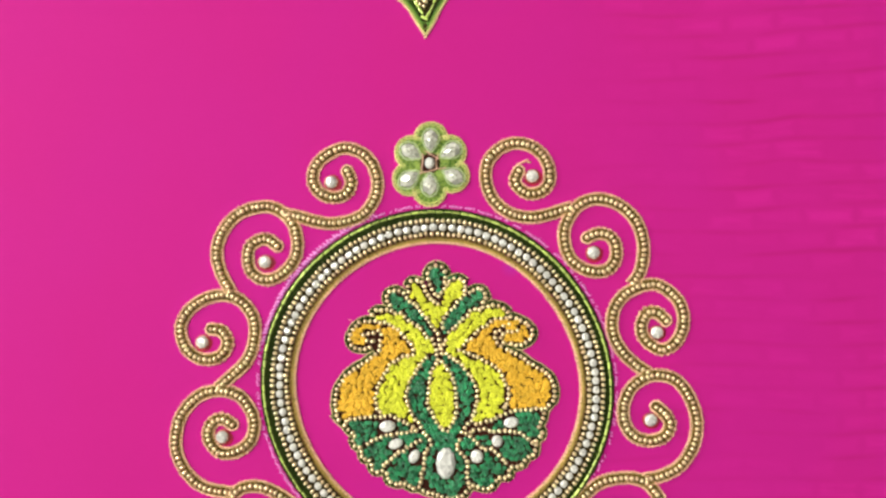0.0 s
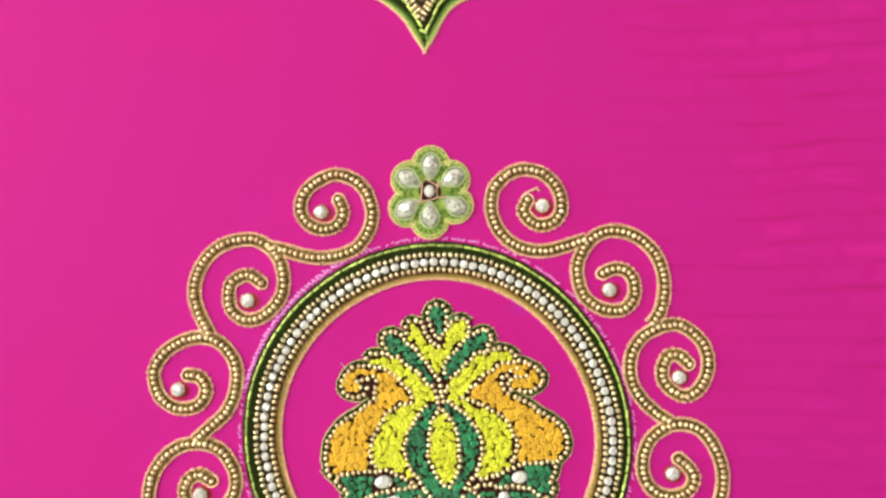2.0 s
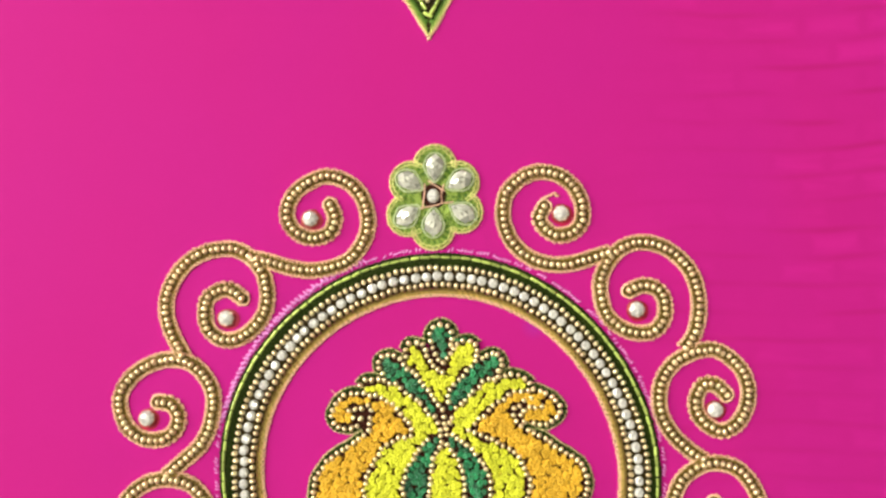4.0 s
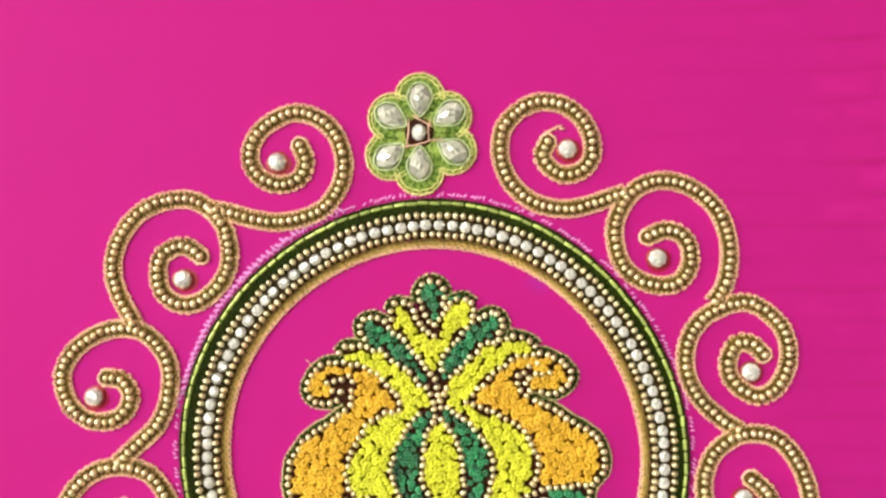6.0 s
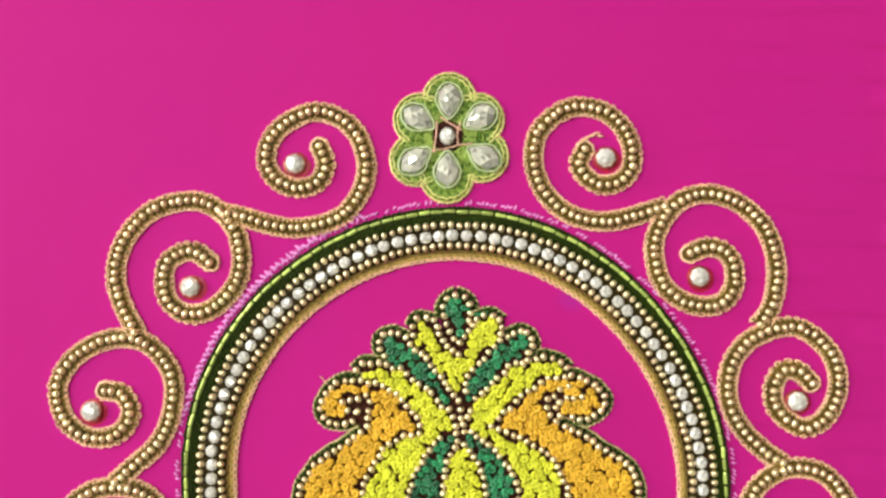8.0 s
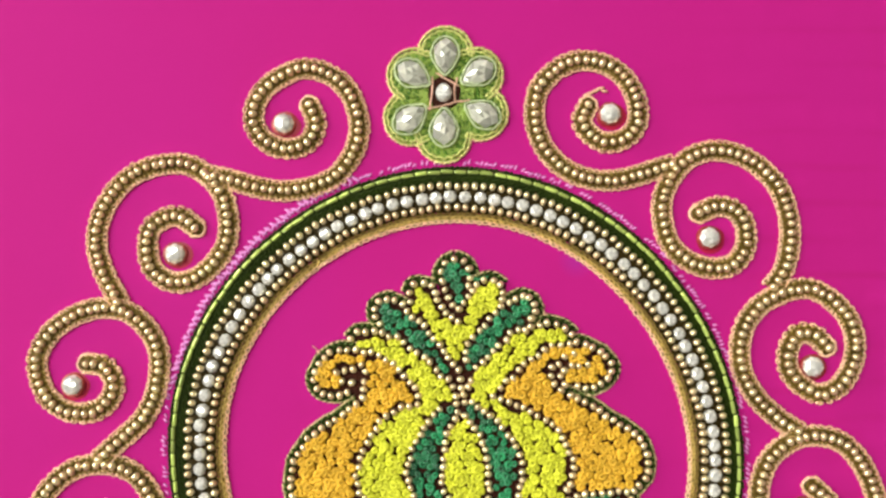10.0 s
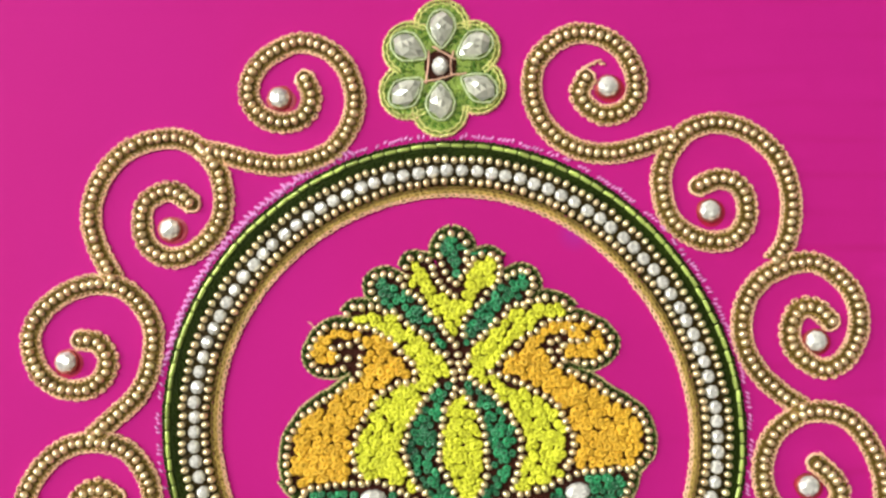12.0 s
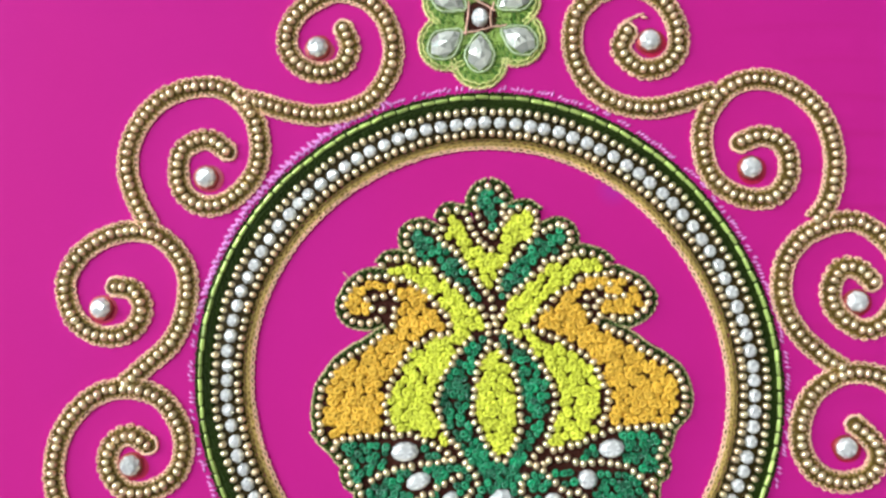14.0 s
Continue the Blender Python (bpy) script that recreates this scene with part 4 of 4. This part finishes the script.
def ring_line(r, n=72):
    """A hand-drawn circle: a little out of round."""
    out = []
    for i in range(n):
        a = 2 * math.pi * i / n
        k = r - 0.40 * math.sin(2 * a) + 0.18 * math.cos(4 * a) - 0.16 * math.sin(4 * a)
        out.append((k * math.cos(a) + 0.25 * (r < 49), k * math.sin(a)))
    return out


def make_ring():
    rng = random.Random(11)
    root = thing("ring_border", 0, 0, "round border of gold beads, white stones and green bugle beads", "beaded ring")
    ribbon("green_band", ring_line(50.1), 1.75, 0.45, GREEN_CORD, root, True, "dark green satin-stitched band")
    ribbon("ground_band", ring_line(46.3), 2.9, 0.38, OLIVE, root, True, "dark olive thread ground")
    for r in (49.2, 49.75, 51.6):
        rope("green_cord", ring_line(r), 0, GREEN_CORD, root, rng, pitch=0.9, long=0.7, wide=0.26, high=0.25, z=0.42, closed=True)
    for r, mat, z in ((43.1, CORD, 0.36), (42.5, OLD_GOLD, 0.34), (41.85, ZARI, 0.26)):
        chain("edging", ring_line(r), 0, mat, root, rng, z=z, closed=True)
    ribbon("edging_ground", ring_line(42.45), 0.85, 0.25, BRAID, root, True)
    q, tan = smooth_path(ring_line(50.85), 2.42, True)
    for k in range(3):
        tube = bugle_mesh((2.1, 2.25, 2.35)[k], 0.38, BUGLE)
        string_beads("bugle_bead", tube, q[k::3], tan[k::3], 0.72, root, rng, 0.04, 0.06, sway=0.04)
    for r in (48.4, 44.3):
        q, tan = smooth_path(ring_line(r), 1.6, True)
        string_beads("bead", RING_BEAD, q, tan, 0.85, root, rng, 0.09, 0.08)
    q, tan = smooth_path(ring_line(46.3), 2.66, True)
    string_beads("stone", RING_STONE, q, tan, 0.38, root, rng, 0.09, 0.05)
    # pale tacking stitches left along the outer rim
    places, angles = [], []
    for i in range(430):
        a = 2 * math.pi * i / 430
        thick = 0.5 + 0.9 * noise.noise((3 * math.cos(a), 3 * math.sin(a), 2.0))
        up = math.exp(-((a - 2.45) / 0.42) ** 2)
        if rng.random() > 0.45 + 0.45 * thick + 0.6 * up:
            continue
        r = 52.6 + rng.uniform(-0.1, 0.3)
        k = r - 0.40 * math.sin(2 * a) + 0.18 * math.cos(4 * a) - 0.16 * math.sin(4 * a)
        places.append((k * math.cos(a), k * math.sin(a)))
        angles.append(a + math.pi / 2 + 0.9 + rng.gauss(0, 0.35))
    stitches("tacking_thread", places, angles, PINK_THREAD, 0.55, 0.24, 0.13, 0.08, rng, root, "pale orchid tacking stitches")
    # a denser run of long slanted stitches
    run = [a for a in np.arange(1.95, 2.95, 0.0232)]
    places = [((53.15 + rng.uniform(-0.15, 0.3)) * math.cos(a) + 0.1, (53.15 + rng.uniform(-0.15, 0.3)) * math.sin(a)) for a in run]
    stitches("tacking_thread", places, [a + 0.62 + rng.gauss(0, 0.12) for a in run], PINK_THREAD, 1.0, 0.34, 0.16, 0.1, rng, root, "long slanted orchid tacking stitches")
    return root


make_ring()

# ---- the lotus inside the ring ----
FILLS['pocket_right'] = ('green', [(8.0, -14.5), (10.3, -15.4), (12.0, -17.3), (10.9, -19.0), (8.7, -18.7), (7.0, -16.6)])
FILLS['pocket_left'] = ('green', [(-4.6, -14.9), (-2.9, -15.3), (-2.1, -17.4), (-4.0, -18.9), (-5.2, -17.5)])
BEAD_LINES['cluster_right'] = [(10.2, -11.6), (10.4, -13.3)]
FILLS['eye_right'] = ('orange', [(17.4, 18.5), (20.4, 19.1), (21.6, 18.1), (20.0, 16.6), (18.2, 17.9)])
FLOSS = {'yellow': YELLOW, 'orange': ORANGE, 'green': GREEN}
OUTER = ('crown', 'lobe', 'leaf_left_tip', 'leaf_right_tip', 'petal', 'curl_left_rim', 'curl_right_rim', 'body', 'hem')
FAN_STONES = [((3.4, -22.6), 2.9, 4.7, 0), ((-14.0, -12.4), 2.5, 1.75, 8), ((-11.4, -17.4), 2.3, 1.5, 25), ((-5.9, -20.9), 2.2, 1.5, 58), ((22.2, -10.2), 2.3, 1.65, 12), ((18.2, -15.7), 1.7, 1.75, 0), ((12.4, -20.3), 2.0, 1.9, 110)]


def under(gem, x, y):
    """Below 1 where the place lies under the stone, its rim included."""
    (sx, sy), rx, ry, deg = gem
    c, s = math.cos(radians(deg)), math.sin(radians(deg))
    u, w = (x - sx) * c + (y - sy) * s, (y - sy) * c - (x - sx) * s
    return math.hypot(u / (rx + 0.55), w / (ry + 0.55))


def lotus_ground(root):
    """The dark ground cloth under the whole lotus, cut a little inside its outline cord."""
    cell = 0.45
    xs, ys = np.arange(-36, 42, cell), np.arange(-36, 38, cell)
    gx, gy = np.meshgrid(xs, ys)
    spots = np.c_[gx.ravel(), gy.ravel()]
    near = np.zeros(len(spots), bool)
    for line in BEAD_LINES.values():
        q, _ = smooth_path(line, 0.5)
        near |= np.hypot(spots[:, None, 0] - q[None, :, 0], spots[:, None, 1] - q[None, :, 1]).min(axis=1) < 0.75
    for _, poly in FILLS.values():
        q, _ = smooth_path(poly, 0.7, True)
        near |= np.hypot(spots[:, None, 0] - q[None, :, 0], spots[:, None, 1] - q[None, :, 1]).min(axis=1) < 1.15
    mask = near.reshape(gx.shape)
    free, todo = np.zeros(mask.shape, bool), [(0, 0)]
    while todo:
        j, i = todo.pop()
        if 0 <= j < mask.shape[0] and 0 <= i < mask.shape[1] and not mask[j, i] and not free[j, i]:
            free[j, i] = True
            todo += [(j + 1, i), (j - 1, i), (j, i + 1), (j, i - 1)]
    mask = ~free
    index, verts, faces = {}, [], []
    for j, i in zip(*np.nonzero(mask)):
        quad = []
        for di, dj in ((0, 0), (1, 0), (1, 1), (0, 1)):
            k = (i + di, j + dj)
            if k not in index:
                index[k] = len(verts)
                verts.append((xs[0] + (k[0] - 0.5) * cell, ys[0] + (k[1] - 0.5) * cell, 0.14))
            quad.append(index[k])
        faces.append(quad)
    piece("ground", shape("ground", verts, faces, MAROON), root, "dark maroon ground under the beads")


def make_lotus():
    rng = random.Random(23)
    root = thing("lotus_motif", 0, 0, "lotus of yellow, orange and green knots outlined in gold beads", "embroidered lotus")
    knots = {c: [coil_mesh(m, 0.90 if c == 'green' else 1.06, 0.29 if c == 'green' else 0.40, s) for s in range(6)] for c, m in FLOSS.items()}
    veins = np.vstack([smooth_path(line, 0.5)[0] for line in BEAD_LINES.values()])
    for key, (colour, poly) in FILLS.items():
        word = key.split('_')[0]
        field = patch(word, poly, 0.05, GREEN_CORD if colour == 'green' else FLOSS[colour], root, colour + " knotted floss field", grow=0.3)
        xs, ys = [p[0] for p in poly], [p[1] for p in poly]
        pitch = 1.36
        spots = []
        yy, row = min(ys), 0
        while yy < max(ys):
            xx = min(xs) + (pitch / 2 if row % 2 else 0)
            while xx < max(xs):
                x, y = xx + rng.gauss(0, 0.2), yy + rng.gauss(0, 0.2)
                clear = np.hypot(veins[:, 0] - x, veins[:, 1] - y).min() > (0.72 if inside(poly, x, y) else 0.88)
                if clear and (inside(poly, x, y) or gap_to(poly, x, y) < 0.9) and all(under(gem, x, y) > 1 for gem in FAN_STONES):
                    spots.append((x, y))
                xx += pitch
            yy += pitch * 0.87
            row += 1
        for x, y in spots:
            piece("french_knot", rng.choice(knots[colour]), field, "", set_at(x, y, 0.15 + rng.uniform(-0.06, 0.12), rng.uniform(0, 6.3), rng.gauss(0, 0.14), rng.uniform(0.86, 1.12)))
    lotus_ground(root)
    laid = [(99.0, 99.0)]
    for key, line in BEAD_LINES.items():
        rim = key.startswith(OUTER)
        q, tan = smooth_path(line, 1.5)
        away = q - np.array((1.5, 4.0))
        sgn = np.sign(np.sum(np.c_[-tan[:, 1], tan[:, 0]] * away, axis=1).sum())
        ribbon("outline_ground", line, 1.25 if rim else 0.9, 0.2, GREEN_CORD if rim else MAROON, root, off=sgn * 0.45 if rim else 0.0)
        # where two lines meet they share a bead
        keep = []
        for k, p in enumerate(q):
            if min(math.hypot(p[0] - x, p[1] - y) for x, y in laid) > 1.05:
                keep.append(k)
                laid.append(tuple(p))
        string_beads("bead", SMALL_BEAD, q[keep], tan[keep], 0.72, root, rng, 0.10, 0.09, sway=0.4)
        if rim:
            rope("outline_cord", line, sgn * 0.85, GREEN_CORD, root, rng, wide=0.24, high=0.26, z=0.2)
            rope("outline_cord", line, sgn * 1.12, LEAF, root, rng, pitch=0.95, long=0.5, wide=0.22, high=0.26, z=0.22, slant=0.7)
            rope("outline_cord", line, sgn * 1.45, PALE_CORD, root, rng, pitch=0.8, long=0.62, wide=0.17, high=0.22, z=0.16, slant=0.16, label="thin pale gold cord")
    cluster = [(-0.8, 13.5), (0.9, 13.2), (0.2, 11.9), (-1.0, 11.2), (1.2, 11.0), (0.3, 9.8), (-0.7, 8.6), (1.3, 8.4)]
    patch("outline_ground", [(-2.2, 14), (0, 15), (2.4, 14), (3.2, 10), (2.2, 6.5), (0.5, 6.2), (-1.8, 7), (-2.6, 10)], 0.16, MAROON, root)
    patch("outline_ground", [(-18.5 + 1.9 * math.cos(a), 10.2 + 1.9 * math.sin(a)) for a in np.linspace(0, 6.28, 10)[:-1]], 0.13, MAROON, root)
    for x, y in [p for p in cluster if min(math.hypot(p[0] - a, p[1] - b) for a, b in laid) > 1.05]:
        piece("bead", SMALL_BEAD, root, "", set_at(x, y, 0.72, rng.uniform(0, 6)))
    for (x, y), rx, ry, deg in FAN_STONES:
        gem = gem_mesh("stone", rx, ry, 1.3, CRYSTAL, n=10)
        piece("stone", gem, root, "oval faceted white stone", set_at(x, y, 0.3, radians(deg), 0.03))
    # stray ends of thread
    rope("loose_thread", [(-24.7, 17.0), (-25.6, 17.9), (-26.2, 18.6)], 0, ROSE, root, rng, pitch=0.5, long=0.4, wide=0.12, high=0.12, z=0.15)
    rope("loose_thread", [(1.2, 32.4), (3.0, 31.6), (4.8, 32.0)], 0, GREEN, root, rng, pitch=0.5, long=0.5, wide=0.2, high=0.2, z=0.9)
    return root


make_lotus()

# ---- the stone flower over the ring ----


def make_flower():
    rng = random.Random(31)
    cx, cy = -3.7, 65.5
    root = thing("flower_applique", cx, cy, "flower of six pear-shaped mirror stones bound in lime thread", "stone flower")
    petals = [(-3.7, 72.5), (2.5, 69.4), (3.5, 61.7), (-3.6, 58.9), (-9.9, 60.5), (-9.7, 68.8)]
    patch("ground", [(6.4 * math.cos(a), 6.4 * math.sin(a)) for a in np.linspace(0, 2 * math.pi, 14, endpoint=False)], 0.3, LIME, root, "lime thread ground")
    patch("ground", [(3.1 * math.cos(a), 3.1 * math.sin(a)) for a in np.linspace(0, 2 * math.pi, 10, endpoint=False)], 0.42, MAROON, root, "maroon thread ground")
    spots = [(rng.uniform(3.2, 6.6), rng.uniform(0, 6.28)) for _ in range(150)]
    for mat, part_of in ((LIME, spots[::2]), (SATIN, spots[1::2])):
        stitches("strand", [(r * math.cos(b), r * math.sin(b)) for r, b in part_of], [b + rng.gauss(0, 0.5) for _, b in part_of], mat, 0.6, 0.18, 0.2, 0.36, rng, root)
    reaches = [12.3, 11.6, 12.5, 12.8, 12.6, 11.3]
    for (px, py), reach in zip(petals, reaches):
        x, y = px - cx, py - cy
        a = math.atan2(y, x)
        ox, oy = (reach - 5.0) * math.cos(a), (reach - 5.0) * math.sin(a)

        def at(r, b, x=ox, y=oy, a=a):
            return (x + r * math.cos(a + b), y + r * math.sin(a + b))

        lobe = [at(4.6, b) for b in np.linspace(-2.3, 2.3, 12)]
        petal = patch("petal", lobe, 0.35, LIME, root, "lime thread petal")
        # satin strands that fan outwards
        spots, angs = [], []
        for r in (2.7, 3.2, 3.7, 4.2):
            for b in np.linspace(-2.2, 2.2, 22):
                spots.append(at(r + rng.gauss(0, 0.1), b))
                angs.append(a + b + 1.1 + rng.gauss(0, 0.25))
        stitches("strand", spots[::2], angs[::2], LIME, 0.55, 0.17, 0.22, 0.38, rng, petal)
        stitches("strand", spots[1::2], angs[1::2], SATIN, 0.5, 0.17, 0.2, 0.4, rng, petal)
        rim = [at(4.6, b) for b in np.linspace(-1.5, 1.5, 16)]
        chain("edging", rim, 0, PALE_LIME, petal, rng, pitch=1.5, gap=0.34, z=0.4, wide=0.23, label="pale lime chain-stitched edging")
        rope("edging", rim, -0.48, ZARI, petal, rng, pitch=0.8, wide=0.2, slant=0.3, label="thin pale gold outer cord")
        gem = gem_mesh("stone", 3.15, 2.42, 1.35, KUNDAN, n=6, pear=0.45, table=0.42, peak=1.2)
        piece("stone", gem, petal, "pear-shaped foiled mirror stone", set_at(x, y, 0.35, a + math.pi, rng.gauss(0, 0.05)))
        hoop = []
        for b in np.linspace(0, 2 * math.pi, 16, endpoint=False):
            u, w = math.cos(b), math.sin(b)
            w *= 1 - 0.45 * max(0, u) ** 1.2
            u *= 1 + 0.12 * max(0, u)
            u, w = -3.35 * u, -2.62 * w
            hoop.append((x + u * math.cos(a) - w * math.sin(a), y + u * math.sin(a) + w * math.cos(a)))
        rope("binding", hoop, 0, MINT, petal, rng, pitch=0.6, long=0.6, wide=0.22, high=0.3, z=0.75, slant=0.12, closed=True, label="pale green binding cord")
    piece("stone", gem_mesh("stone", 1.55, 1.75, 1.3, CRYSTAL, n=10), root, "round white centre stone", set_at(-0.1, 0.0, 0.4))
    for pts in ([(-2.6, -3.0), (-2.3, 0.0), (-2.2, 2.4)], [(-3.0, -3.0), (-0.2, -2.4), (2.6, -1.6), (4.4, -1.3)], [(2.0, -1.5), (1.8, 0.6), (2.2, 2.6)], [(-1.2, 3.4), (0.4, 2.4), (2.4, 1.4)]):
        rope("binding", pts, 0, ROSE, root, rng, pitch=0.5, long=0.5, wide=0.2, high=0.24, z=0.7, slant=0.1, label="rose-gold binding cord")
    return root


make_flower()

# ---- the tip of the neck panel ----


def make_neck():
    rng = random.Random(41)
    root = thing("neck_motif", 0, 0, "pointed green neck panel tip with gold beads and stones", "embroidered panel")
    outer = [(-60, 134), (-46, 127.5), (-33.3, 123.2), (-26.6, 120.1), (-20.7, 118.1), (-16.6, 115.8), (-12.3, 112.1), (-8.8, 106.9), (-6.3, 103.4), (-6.1, 103.3), (-3.9, 106.7), (-0.8, 113.0), (2.3, 116.7), (8.0, 119.4), (12.9, 121.6), (20.2, 125.6), (32, 130), (45, 138)]
    bugle = [(-60, 138), (-45, 130), (-30.0, 124.2), (-24.2, 122.3), (-18.4, 120.3), (-12.5, 117.6), (-9.1, 113.4), (-6.5, 108.9), (-6.3, 108.9), (-4.9, 110.9), (-3.4, 114.9), (-1.8, 117.5), (2.2, 120.4), (7.9, 122.8), (14.4, 125.5), (30, 133), (44, 141)]
    row_a = [(-45, 134), (-22.6, 124.4), (-16.8, 122.0), (-11.7, 118.0), (-7.4, 112.6), (-5.8, 114.8), (-4.3, 117.4), (-0.3, 121.7), (6.2, 124.7), (26, 134)]
    row_b = [(-40, 137), (-24, 129), (-16.9, 124.6), (-12.7, 122.2), (-8.3, 116.9), (-6.0, 119.9), (-2.8, 122.7), (4, 127), (20, 136)]
    patch("panel_ground", outer + [(40, 150), (-55, 150)], 0.25, OLIVE, root, "dark olive thread ground", grow=-0.8)
    def cut(half, short):
        """The line with a stretch at the tip left away, so that inner cords meet in a mitre."""
        q, _ = smooth_path(half, 0.6)
        k = int(short / 0.6)
        q = q[:len(q) - k] if half is left else q[k:]
        return q[::3].tolist() + ([q[-1].tolist()] if (len(q) - 1) % 3 else [])

    left, right = outer[:9], outer[9:]
    for half in (left, right):
        ribbon("green_band", cut(half, 3.6), 1.2, 0.38, SATIN, root, off=1.6, label="green satin-stitched band")
        for off, mat in ((0.25, ZARI), (0.62, PALE_LIME), (1.1, LIME), (1.6, SATIN), (2.1, GREEN_CORD), (2.6, GREEN_CORD)):
            rope("edging", cut(half, off * 2.3), off, mat, root, rng, pitch=0.8, long=0.6, wide=0.28, high=0.26, z=0.36 if off > 0.3 else 0.18, slant=0.5)
    q, tan = smooth_path(bugle, 2.5)
    string_beads("bugle_bead", bugle_mesh(2.3, 0.45, BUGLE), q, tan, 0.75, root, rng, 0.06, 0.05, sway=0.04)
    for line in (row_a, [(x, y + 1.9) for x, y in row_a], [(x + 0.2, y + 4.6) for x, y in row_b]):
        q, tan = smooth_path(line, 1.45)
        string_beads("bead", SMALL_BEAD, q, tan, 0.8, root, rng)
    q, tan = smooth_path([(x + 0.1, y + 1.9) for x, y in row_b], 2.3)
    string_beads("stone", RING_STONE, q, tan, 0.3, root, rng)
    patch("seed", [(-9.5, 127), (-6, 123.6), (-2.5, 127.5), (-1, 134), (-11, 134)], 0.4, LIME, root, "lime floss heart")
    return root


make_neck()
